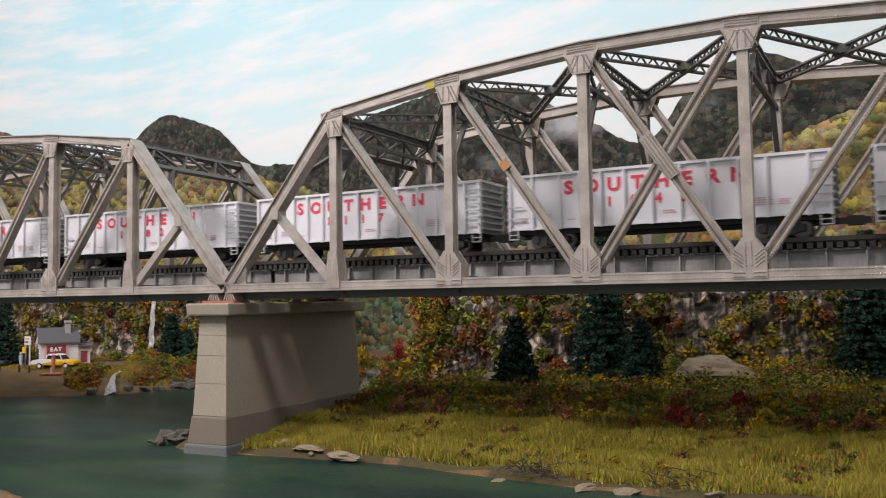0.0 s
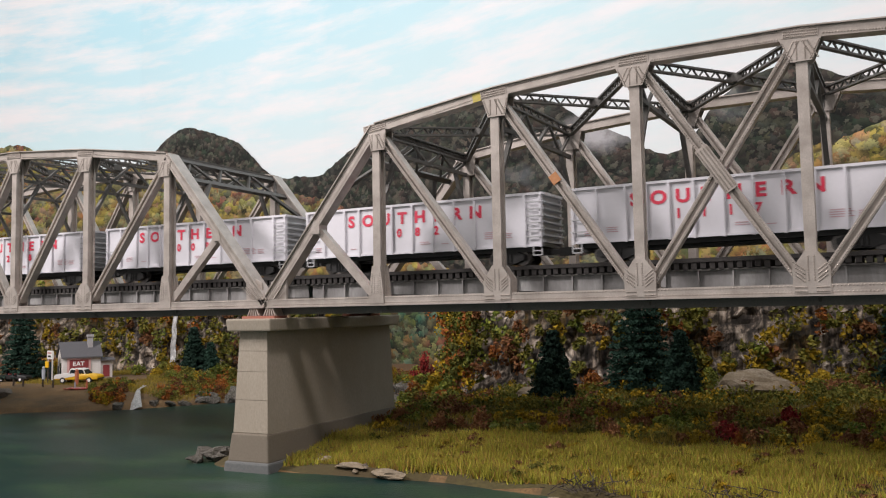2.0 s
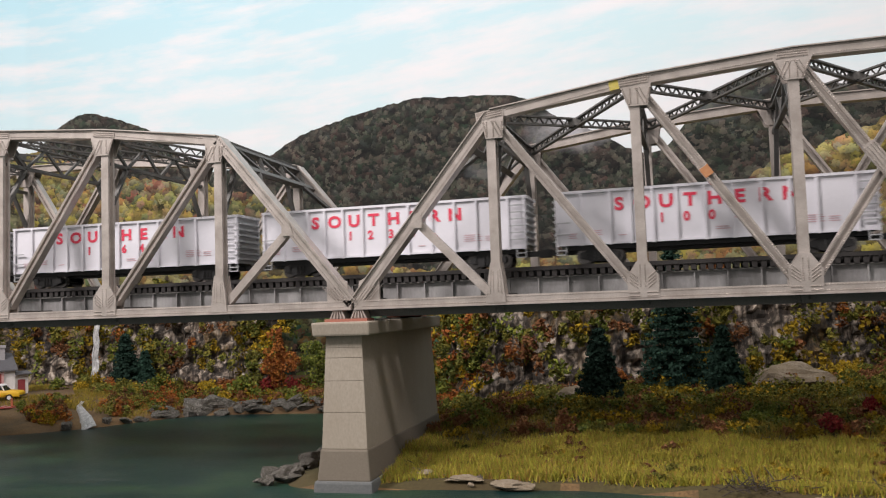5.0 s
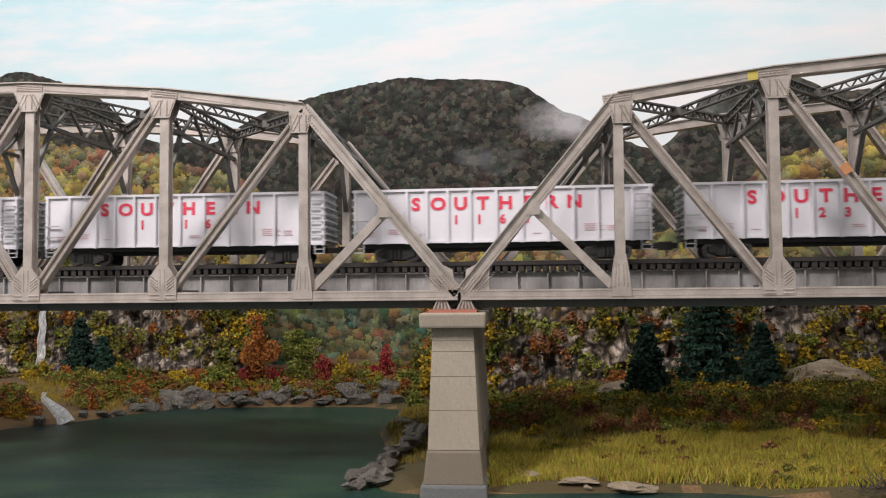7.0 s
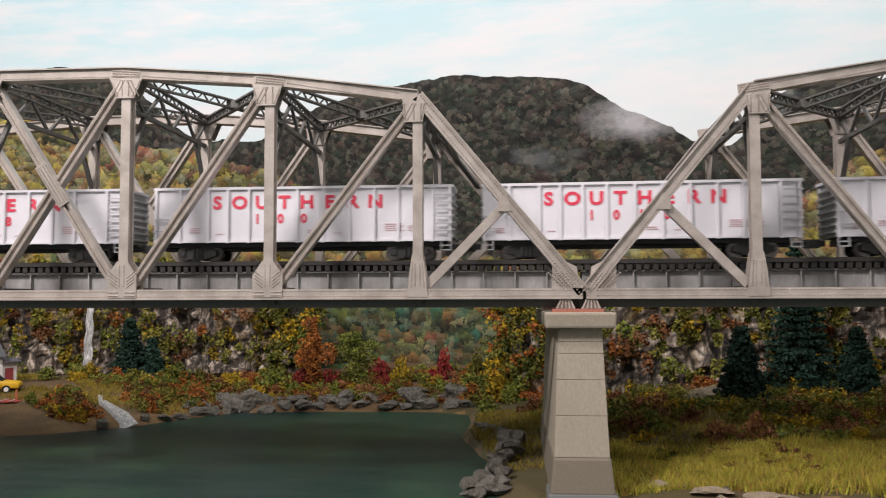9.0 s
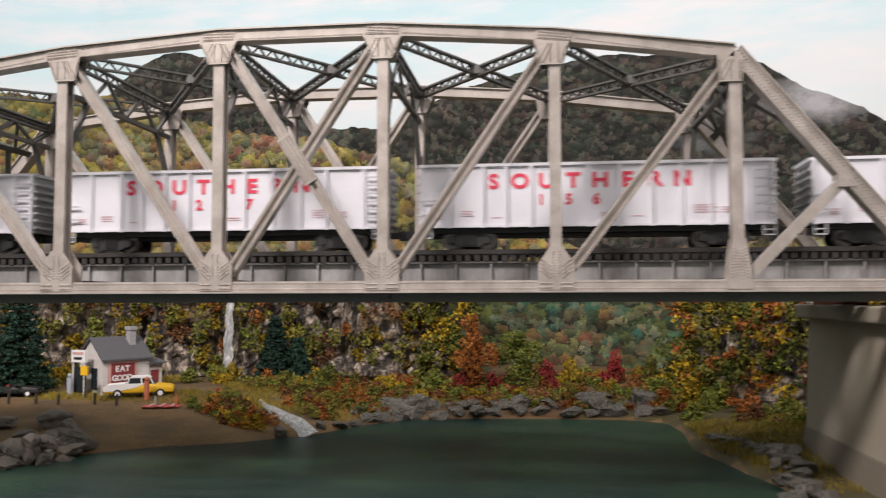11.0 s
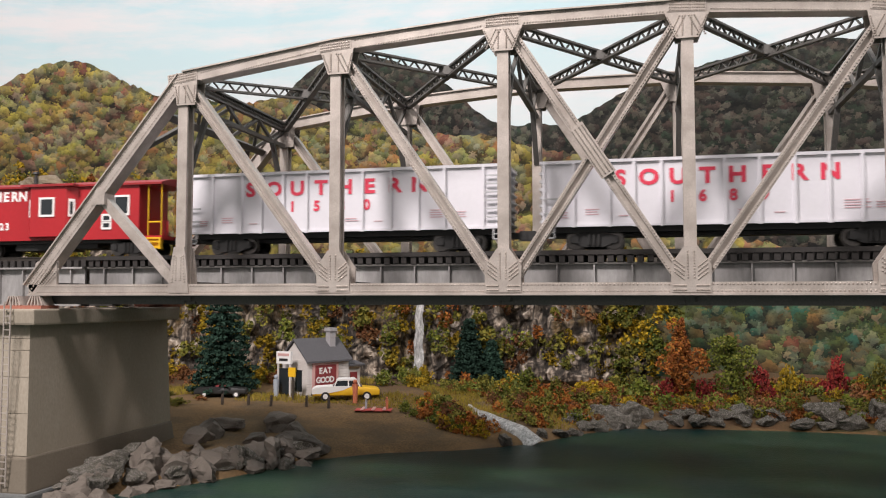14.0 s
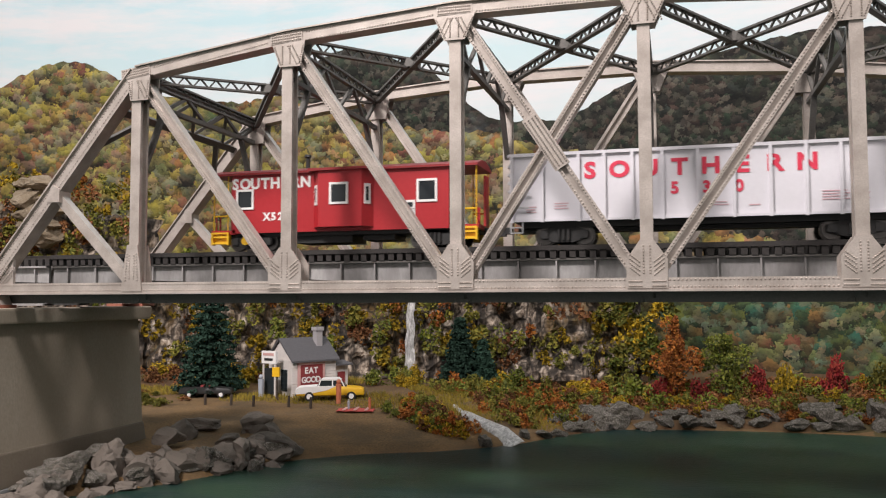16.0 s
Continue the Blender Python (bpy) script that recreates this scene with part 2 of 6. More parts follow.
def truss_side(span, y0, near):
    """One truss: chords, end posts, posts, diagonals and gussets; y0 is its front face."""
    y1, d = y0 + 0.085, 0.085
    yc = y0 + d / 2
    X = NODE_X
    rows = []
    bm = bmesh.new()
    box(bm, X[0], X[7], y0, y1, 1.098, 1.152)
    box(bm, X[0], X[7], y0 - 0.012, y1 + 0.012, 1.092, 1.100)
    part("bottom_chord", bm, STEEL, span)
    rows += [(X[0] + 0.05, z, X[7] - 0.05, z, 230, y0) for z in (1.142, 1.112)]
    for i in range(1, 6):
        bm = bmesh.new()
        p, q = (X[i], yc, TOPZ[i]), (X[i + 1], yc, TOPZ[i + 1])
        bar(bm, p, q, 0.058, d)
        bar(bm, (p[0], yc, p[2] + 0.031), (q[0], yc, q[2] + 0.031), 0.007, d + 0.028)
        part("top_chord", bm, STEEL, span)
        rows += [(p[0] + 0.1, p[2] + 0.02, q[0] - 0.1, q[2] + 0.02, 32, y0), (p[0] + 0.1, p[2] - 0.02, q[0] - 0.1, q[2] - 0.02, 32, y0)]
        bm = bmesh.new()
        bar(bm, (p[0] - 0.085, y0 - 0.001, p[2] - 0.085 * (q[2] - p[2]) / PANEL), (p[0] + 0.085, y0 - 0.001, p[2] + 0.085 * (q[2] - p[2]) / PANEL), 0.054, 0.006)
        part("splice_plate", bm, STEEL, span)
        for g in (-0.02, -0.007, 0.007, 0.02):
            rows.append((p[0] - 0.08, p[2] + g - 0.08 * (q[2] - p[2]) / PANEL, p[0] + 0.08, p[2] + g + 0.08 * (q[2] - p[2]) / PANEL, 11, y0 - 0.004))
    for i, j in ((0, 1), (7, 6)):
        bm = bmesh.new()
        p, q = Vector((X[i], yc, 1.13)), Vector((X[j], yc, TOPZ[1]))
        bar(bm, p, q, 0.064, d)
        out = Vector((-1 if i == 0 else 1, 0, 0.8)).normalized()
        bar(bm, p + out * 0.034, q + out * 0.034, 0.007, d + 0.028, (0, 1, 0))
        part("end_post", bm, STEEL, span)
        for off in (-0.024, 0.024):
            rows.append((p.x, p.z + off, q.x, q.z + off, 50, y0))
        bm = bmesh.new()
        mid = p.lerp(q, 0.45)
        prism(bm, [(mid.x - 0.03, mid.z - 0.05), (mid.x + 0.05, mid.z - 0.05), (mid.x + 0.05, mid.z + 0.02), (mid.x, mid.z + 0.05)] if i == 0 else [(mid.x - 0.05, mid.z - 0.05), (mid.x + 0.03, mid.z - 0.05), (mid.x, mid.z + 0.05), (mid.x - 0.05, mid.z + 0.02)], y0 - 0.004, y1)
        part("gusset", bm, STEEL, span)
        bm = bmesh.new()
        bar(bm, mid, (X[j] + (-0.05 if i == 0 else 0.05), yc, 1.17), 0.05, 0.05)
        part("sub_diagonal", bm, STEEL, span)
        # bearing plate at the foot
        s = 1 if i == 0 else -1
        bm = bmesh.new()
        prism(bm, [(X[i] + s * 0.01, 1.10), (X[i] + s * 0.165, 1.10), (X[i] + s * 0.165, 1.305), (X[i] + s * 0.11, 1.31), (X[i] + s * 0.03, 1.27)][:: s], y0 + 0.012, y0 + 0.03)
        part("foot_plate", bm, STEEL, span)
        for k in range(5):
            rows.append((X[i] + s * (0.02 + 0.02 * k), 1.15, X[i] + s * (0.09 + 0.025 * k), 1.24, 6, y0))
    for i in range(1, 7):
        top = TOPZ[i] - 0.02
        bm = bmesh.new()
        h_beam(bm, (X[i], yc, 1.14), (X[i], yc, top), (0, 1, 0), 0.055, 0.07, 0.016, 0.014)
        part("post", bm, STEEL, span)
        b = 1.106
        bm = bmesh.new()
        if i in (1, 6):
            poly = [(-0.058, b), (0.058, b), (0.046, b + 0.139), (0.030, b + 0.239), (-0.030, b + 0.239), (-0.046, b + 0.139)]
        else:
            poly = [(-0.085, b), (0.085, b), (0.088, b + 0.124), (0.029, b + 0.209), (-0.029, b + 0.209), (-0.088, b + 0.124)]
        prism(bm, [(X[i] + x, z) for x, z in poly], y0 - 0.007, y0 + 0.004)
        prism(bm, [(X[i] + x, z) for x, z in poly], y1 - 0.004, y1 + 0.007)
        part("gusset", bm, STEEL, span)
        for edge in (-1, 1):
            rows.append((X[i] + edge * 0.014, b + 0.06, X[i] + edge * 0.014, b + 0.19, 7, y0 - 0.007))
            if i in (1, 6):
                rows.append((X[i] + edge * 0.036, b + 0.05, X[i] + edge * 0.026, b + 0.20, 7, y0 - 0.007))
                continue
            for k in range(4):
                rows.append((X[i] + edge * 0.028, b + 0.055 + 0.019 * k, X[i] + edge * 0.074, b + 0.062 + 0.019 * k + 0.03, 4, y0 - 0.007))
            for k in range(2):
                rows.append((X[i] + edge * 0.02, b + 0.01 + 0.02 * k, X[i] + edge * 0.08, b + 0.01 + 0.02 * k, 5, y0 - 0.007))
        # upper gusset: hangs below the chord, cut back on the side away from the diagonals
        tl, tr = {1: (0.05, 0.085), 2: (0.075, 0.10), 3: (0.10, 0.10), 4: (0.10, 0.10), 5: (0.10, 0.075), 6: (0.085, 0.05)}[i]
        bl, br = {1: (0.03, 0.075), 2: (0.036, 0.075), 3: (0.05, 0.05), 4: (0.05, 0.05), 5: (0.075, 0.036), 6: (0.075, 0.03)}[i]
        low, slope = top - 0.128, (TOPZ[min(i + 1, 6)] - TOPZ[max(i - 1, 1)]) / (X[min(i + 1, 6)] - X[max(i - 1, 1)])
        poly = [(-tl, top - 0.009 - slope * tl), (-bl, low), (br, low), (tr, top - 0.009 + slope * tr)]
        bm = bmesh.new()
        prism(bm, [(X[i] + x, z) for x, z in poly], y0 - 0.003, y0 + 0.006)
        prism(bm, [(X[i] + x, z) for x, z in poly], y1 - 0.006, y1 + 0.003)
        part("gusset", bm, STEEL, span)
        for k in (-0.02, 0.02):
            rows.append((X[i] + k, low + 0.01, X[i] + k, top - 0.02, 6, y0 - 0.003))
        for edge in (-1, 1):
            xb, xt = (-bl, -tl) if edge < 0 else (br, tr)
            rows.append((X[i] + xb - edge * 0.008, low + 0.008, X[i] + xt - edge * 0.010, top - 0.022, 6, y0 - 0.003))
        for off in (-0.012, 0.012):
            for edge in {1: (1,), 2: (1,), 3: (-1, 1), 4: (-1, 1), 5: (-1,), 6: (-1,)}[i]:
                rows.append((X[i] + edge * (0.018 + off), top - 0.02, X[i] + edge * (0.07 + off), low + 0.008, 7, y0 - 0.003))
    diagonals = [(1, 2), (2, 3), (3, 4), (4, 3), (5, 4), (6, 5)]
    for i, j in diagonals:
        s = 1 if j > i else -1
        p = Vector((X[i] + s * 0.045, yc, TOPZ[i] - 0.07))
        q = Vector((X[j] - s * 0.06, yc, 1.19))
        shift = Vector((0, 0.008 if (i, j) == (4, 3) else 0, 0))
        bm = bmesh.new()
        a = (q - p).normalized()
        side = a.cross(Vector((0, 1, 0)))
        h_beam(bm, p + shift, q + shift, side, 0.06, 0.053, 0.016, 0.022)
        part("diagonal", bm, STEEL, span)
        for k in (-0.0185, 0.0185):
            o = side * k
            rows.append((p.x + o.x, p.z + o.z, q.x + o.x, q.z + o.z, 55, yc - 0.03 + shift.y))
        if (i, j) == (3, 4):
            mid = (p + q) / 2
            bm = bmesh.new()
            bar(bm, mid - a * 0.14 + V(0, -0.036, 0), mid + a * 0.14 + V(0, -0.036, 0), 0.075, 0.008)
            part("splice_plate", bm, STEEL, span)
            for k in (-0.028, -0.01, 0.01, 0.028):
                o = side * k
                rows.append((mid.x + o.x - a.x * 0.13, mid.z + o.z - a.z * 0.13, mid.x + o.x + a.x * 0.13, mid.z + o.z + a.z * 0.13, 16, yc - 0.041))
    if near:
        v, f = rivet_rows(rows)
        rv = sheet("rivets", v, f, STEEL, span)
        rv["kind"] = "stuff"


def truss_span(m, patches):
    span = thing("truss_bridge", "grey riveted steel through truss bridge span with weathered paint", "bridge", "bridge spans", m)
    truss_side(span, 0.0, True)
    truss_side(span, FAR, False)
    X = NODE_X
    ya, yb = 0.06, FAR + 0.03
    for i in range(0, NODES + 1):
        bm = bmesh.new()
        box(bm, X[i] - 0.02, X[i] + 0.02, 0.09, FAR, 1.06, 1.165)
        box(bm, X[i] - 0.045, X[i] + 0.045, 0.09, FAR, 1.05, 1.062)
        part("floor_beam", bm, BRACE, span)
    for i in range(1, 7):
        z = TOPZ[i]
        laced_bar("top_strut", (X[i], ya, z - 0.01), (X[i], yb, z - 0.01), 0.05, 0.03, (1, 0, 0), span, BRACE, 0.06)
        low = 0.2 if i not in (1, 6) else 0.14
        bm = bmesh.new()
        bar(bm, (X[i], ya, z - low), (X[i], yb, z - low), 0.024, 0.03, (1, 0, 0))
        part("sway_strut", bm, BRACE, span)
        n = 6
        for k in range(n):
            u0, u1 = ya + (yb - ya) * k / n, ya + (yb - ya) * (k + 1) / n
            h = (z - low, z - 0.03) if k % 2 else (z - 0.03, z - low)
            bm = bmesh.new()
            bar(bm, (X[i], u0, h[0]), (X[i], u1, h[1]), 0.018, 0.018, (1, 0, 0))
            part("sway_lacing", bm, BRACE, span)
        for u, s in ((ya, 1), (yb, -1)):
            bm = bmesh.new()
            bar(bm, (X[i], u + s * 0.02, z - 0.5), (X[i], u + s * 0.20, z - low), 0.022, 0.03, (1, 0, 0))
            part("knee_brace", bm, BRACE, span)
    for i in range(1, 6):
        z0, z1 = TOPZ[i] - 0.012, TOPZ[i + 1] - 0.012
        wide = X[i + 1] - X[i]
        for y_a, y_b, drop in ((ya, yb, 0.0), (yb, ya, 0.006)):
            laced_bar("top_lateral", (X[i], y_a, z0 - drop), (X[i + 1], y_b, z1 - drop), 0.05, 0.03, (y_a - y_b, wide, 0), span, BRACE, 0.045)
        bm = bmesh.new()
        mz = (z0 + z1) / 2
        box(bm, X[i] + PANEL / 2 - 0.045, X[i] + PANEL / 2 + 0.045, (ya + yb) / 2 - 0.045, (ya + yb) / 2 + 0.045, mz - 0.026, mz + 0.022)
        part("lateral_plate", bm, BRACE, span)
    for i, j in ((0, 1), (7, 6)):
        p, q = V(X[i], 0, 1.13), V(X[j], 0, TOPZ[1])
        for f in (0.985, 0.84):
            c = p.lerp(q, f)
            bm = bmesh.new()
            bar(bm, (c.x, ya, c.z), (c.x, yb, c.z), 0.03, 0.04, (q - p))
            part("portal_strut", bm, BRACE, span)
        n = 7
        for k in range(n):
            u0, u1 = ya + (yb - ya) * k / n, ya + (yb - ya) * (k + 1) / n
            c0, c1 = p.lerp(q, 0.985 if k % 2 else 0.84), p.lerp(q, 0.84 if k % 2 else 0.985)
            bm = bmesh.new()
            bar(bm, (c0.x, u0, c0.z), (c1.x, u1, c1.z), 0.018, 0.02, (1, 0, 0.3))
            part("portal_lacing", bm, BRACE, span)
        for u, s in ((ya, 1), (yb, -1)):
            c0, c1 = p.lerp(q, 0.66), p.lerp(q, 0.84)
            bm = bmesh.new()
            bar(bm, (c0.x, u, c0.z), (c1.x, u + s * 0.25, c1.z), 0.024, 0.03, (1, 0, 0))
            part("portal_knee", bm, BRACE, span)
    for y in (CENTRE - 0.16, CENTRE + 0.15):
        bm = bmesh.new()
        box(bm, X[0] - 0.004, X[7] + 0.004, y, y + 0.012, 1.10, 1.258)
        stringer = part("stringer", bm, GIRDER, span)
        # flanges in the dark tone, as the stringer's underside lies in shade
        for za, zb, mat in ((1.256, 1.266, BRACE), (1.075, 1.102, BRACE)):
            bm = bmesh.new()
            box(bm, X[0] - 0.004, X[7] + 0.004, y - 0.025, y + 0.035, za, zb)
            part("flange", bm, mat, stringer)
        for k in range(int(X[7] / 0.194)):
            bm = bmesh.new()
            x = 0.05 + 0.194 * k
            box(bm, x - 0.004, x + 0.004, y - 0.022, y, 1.10, 1.256)
            part("stiffener", bm, GIRDER, span)
    for i in range(NODES):
        for p, q in (((X[i], 0.1, 1.075), (X[i + 1], FAR, 1.075)), ((X[i], FAR, 1.055), (X[i + 1], 0.1, 1.055))):
            bm = bmesh.new()
            bar(bm, p, q, 0.05, 0.02, (0, 0, 1))
            part("bottom_lateral", bm, BRACE, span)
    # dark strips added below the chords to stand for the shade there
    for y in (0.1, FAR - 0.03):
        bm = bmesh.new()
        box(bm, X[0] + 0.02, X[7] - 0.02, y, y + 0.03, 1.045, 1.098)
        part("bottom_angle", bm, BRACE, span)
    for what, x, z, w, h, tilt, y in patches:
        bm = bmesh.new()
        a = math.radians(tilt)
        dx, dz = math.cos(a) * w / 2, math.sin(a) * w / 2
        bar(bm, (x - dx, y, z - dz), (x + dx, y, z + dz), h, 0.006)
        part("paint_patch", bm, what, span)
    return span


LEFT = at(LEFT_ORIGIN, BEND_Y)
RIGHT = at(-3.288, 5.116, 0, ANGLE)
truss_span(LEFT, [])
truss_span(RIGHT, [(PATCH_YELLOW, 1.60, 2.34, 0.055, 0.057, 7.5, -0.001), (PATCH_ORANGE, 2.085, 1.80, 0.06, 0.054, -55.6, 0.0105)])


def track_place(s):
    """Centre of the track and its heading at the distance s."""
    if s < BEND:
        return V(s, BEND_Y + CENTRE, 0), 0.0
    a = math.radians(ANGLE)
    c = V(BEND, BEND_Y + CENTRE, 0) + V(math.cos(a), math.sin(a), 0) * (s - BEND)
    return c, ANGLE


RIGHT_END = BEND + NODE_X[7] - NODE_X[0]
TRACK_A, TRACK_B = -30.0, 24.0
track = thing("railway_track", "weathered model railway track on dark wooden bridge ties", "track")
RAIL_PROFILE = [(-0.009, 1.308), (0.009, 1.308), (0.009, 1.312), (0.002, 1.314), (0.002, 1.328), (0.005, 1.329), (0.005, 1.336), (-0.005, 1.336), (-0.005, 1.329), (-0.002, 1.328), (-0.002, 1.314), (-0.009, 1.312)]
for y in (-0.0825, 0.0825):
    for s0, s1 in ((TRACK_A, BEND), (BEND, TRACK_B)):
        p, a = track_place(s0 + 1e-4)
        q, _ = track_place(s1 - 1e-4)
        n = V(-math.sin(math.radians(a)), math.cos(math.radians(a)), 0)
        bm = bmesh.new()
        ends = [[bm.verts.new(c + n * (y + u) + V(0, 0, z)) for u, z in RAIL_PROFILE] for c in (p, q)]
        bm.faces.new(ends[0]), bm.faces.new(ends[1][::-1])
        for i in range(len(RAIL_PROFILE)):
            j = (i + 1) % len(RAIL_PROFILE)
            bm.faces.new((ends[0][i], ends[0][j], ends[1][j], ends[1][i]))
        part("rail", bm, RAIL, track)
bm = bmesh.new()
box(bm, -0.0155, 0.0155, -0.19, 0.19, 1.268, 1.308)
TIE_MESH = mesh_of("tie", bm, TIE)
far_ties = []
s, made = TRACK_A, 0
while s < TRACK_B:
    c, a = track_place(s)
    on_bridge = LEFT_END < s < RIGHT_END
    if on_bridge and made < 300:
        ob = new("tie", TIE_MESH)
        ob.parent = track
        ob.matrix_basis = at(c.x, c.y, rng.uniform(-0.004, 0.002), a + rng.uniform(-1, 1))
        made += 1
    else:
        far_ties.append((c, a))
    s += 0.0505
bm = bmesh.new()
for c, a in far_ties:
    t = V(math.cos(math.radians(a)), math.sin(math.radians(a)), 0) * 0.0155
    n = V(-t.y, t.x, 0) / 0.0155
    vs = [bm.verts.new(c + t * i + n * 0.19 * j + V(0, 0, z)) for i, j in ((-1, -1), (1, -1), (1, 1), (-1, 1)) for z in (1.268, 1.308)]
    for f in ((0, 2, 4, 6), (1, 3, 5, 7), (0, 1, 3, 2), (2, 3, 5, 4), (4, 5, 7, 6), (6, 7, 1, 0)):
        bm.faces.new([vs[k] for k in f])
ob = part("tie_row", bm, TIE, track)
ob["kind"] = "stuff"
# guard timber along the tie ends
for y in (-0.185, 0.185):
    bm = bmesh.new()
    for s0, s1 in ((LEFT_END, BEND), (BEND, RIGHT_END)):
        p, a = track_place(s0 + 1e-4)
        q, _ = track_place(s1 - 1e-4)
        n = V(-math.sin(math.radians(a)), math.cos(math.radians(a)), 0) * y
        bar(bm, p + n + V(0, 0, 1.318), q + n + V(0, 0, 1.318), 0.022, 0.024, (0, 0, 1))
    part("guard_timber", bm, TIE, track)


# ---- piers ----
def frustum(bm, a, b):
    """Between rectangles a and b, each (x0, x1, y0, y1, z)."""
    rings = [[bm.verts.new((x, y, r[4])) for x, y in ((r[0], r[2]), (r[1], r[2]), (r[1], r[3]), (r[0], r[3]))] for r in (a, b)]
    bm.faces.new(rings[0][::-1])
    bm.faces.new(rings[1])
    for i in range(4):
        j = (i + 1) % 4
        bm.faces.new((rings[0][i], rings[0][j], rings[1][j], rings[1][i]))


def edged(bm, w=0.012):
    bmesh.ops.bevel(bm, geom=list(bm.edges), offset=w, segments=2, affect="EDGES", profile=0.6)
    return bm


def pier(x, y0, y1, ladder):
    """A tapered concrete pier centred on x."""
    p = thing("bridge_pier", "tall tapered concrete bridge pier standing in the water" if not ladder else "shaded concrete bridge pier with an iron ladder on its face", "bridge pier", "bridge piers", at(x, 0))
    bm = bmesh.new()
    frustum(bm, (-0.185, 0.185, y0 - 0.01, y1 + 0.02, 0.935), (-0.19, 0.19, y0 - 0.02, y1 + 0.03, 1.02))
    part("cap", edged(bm), CONCRETE, p)
    def half(z):
        return 0.145 - 0.03 * (z - 0.25) / 0.685

    def front(z):
        return y0 + 0.01 + 0.035 * (z - 0.25) / 0.685

    bm = bmesh.new()
    frustum(bm, (-half(0.25), half(0.25), front(0.25) + 0.004, y1, 0.245), (-half(0.935), half(0.935), front(0.935) + 0.004, y1 - 0.02, 0.937))
    part("shaft", bm, CONCRETE, p)
    zs = [0.252, 0.47, 0.66, 0.80, 0.862, 0.934]
    for z0, z1 in zip(zs, zs[1:]):
        bm = bmesh.new()
        frustum(bm, (-half(z0) - 0.001, half(z0) + 0.001, front(z0), front(z0) + 0.03, z0 + 0.0014), (-half(z1) - 0.001, half(z1) + 0.001, front(z1), front(z1) + 0.03, z1 - 0.0014))
        part("front_course", edged(bm, 0.0015), CONCRETE, p)
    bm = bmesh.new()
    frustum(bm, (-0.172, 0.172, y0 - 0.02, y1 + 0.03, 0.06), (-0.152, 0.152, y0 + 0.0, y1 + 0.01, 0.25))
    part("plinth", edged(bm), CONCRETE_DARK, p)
    bm = bmesh.new()
    frustum(bm, (-0.20, 0.20, y0 - 0.05, y1 + 0.06, -0.12), (-0.185, 0.185, y0 - 0.035, y1 + 0.045, 0.065))
    part("footing", edged(bm, 0.015), FOOTING, p)
    for yy in (y0 + 0.17, y0 + 0.17 + FAR):
        for sx in (-1, 1):
            bm = bmesh.new()
            box(bm, sx * 0.07 - 0.075, sx * 0.07 + 0.065, yy - 0.07, yy + 0.07, 1.02, 1.038)
            part("bed_plate", bm, REDLEAD, p)
            b = part("bearing", bmesh.new(), STEEL, p)
            bm = bmesh.new()
            prism(bm, [(sx * 0.07 - 0.055, 1.038), (sx * 0.07 + 0.055, 1.038), (sx * 0.07 + 0.03, 1.09), (sx * 0.07 - 0.03, 1.09)], yy - 0.03, yy + 0.05)
            for k in range(5):
                f = -0.04 + 0.02 * k
                bar(bm, (sx * 0.07 + f * 1.2, yy - 0.036, 1.04), (sx * 0.07 + f * 0.65, yy - 0.036, 1.088), 0.008, 0.012)
            b.data = mesh_of("bearing", bm, STEEL)
    if ladder:
        lad = part("ladder", bmesh.new(), RAIL, p)
        bm = bmesh.new()
        for k in (-0.02, 0.02):
            bar(bm, (0.04 + k, y0 - 0.035, 0.1), (0.04 + k, y0 - 0.035, 1.06), 0.006, 0.006)
        for k in range(26):
            bar(bm, (0.02, y0 - 0.035, 0.12 + 0.036 * k), (0.06, y0 - 0.035, 0.12 + 0.036 * k), 0.005, 0.005)
        lad.data = mesh_of("ladder", bm, STEEL)
    return p


pier(-3.39, 4.985, 6.70, False)
pier(LEFT_END - 0.02, 4.975, 6.35, True)
pier(RIGHT_END + 0.0, 4.55, 6.2, False)

# plate girders carrying the track on towards both ends
for name, s0, s1 in (("approach_girder", LEFT_END - 2.6, LEFT_END - 0.03), ("approach_girder", RIGHT_END + 0.03, RIGHT_END + 2.0)):
    g = thing(name, "grey plate girder approach span under the track", "bridge girder")
    p, a = track_place(s0)
    g.matrix_basis = at(p.x, p.y, 0, a)
    for y in (-0.17, 0.14):
        bm = bmesh.new()
        box(bm, 0, s1 - s0, y, y + 0.02, 1.04, 1.262)
        box(bm, 0, s1 - s0, y - 0.03, y + 0.05, 1.03, 1.042)
        box(bm, 0, s1 - s0, y - 0.03, y + 0.05, 1.256, 1.267)
        part("girder", bm, GIRDER, g)
    for k in range(int((s1 - s0) / 0.17)):
        bm = bmesh.new()
        box(bm, 0.1 + 0.17 * k, 0.108 + 0.17 * k, -0.192, -0.17, 1.042, 1.256)
        part("stiffener", bm, GIRDER, g)

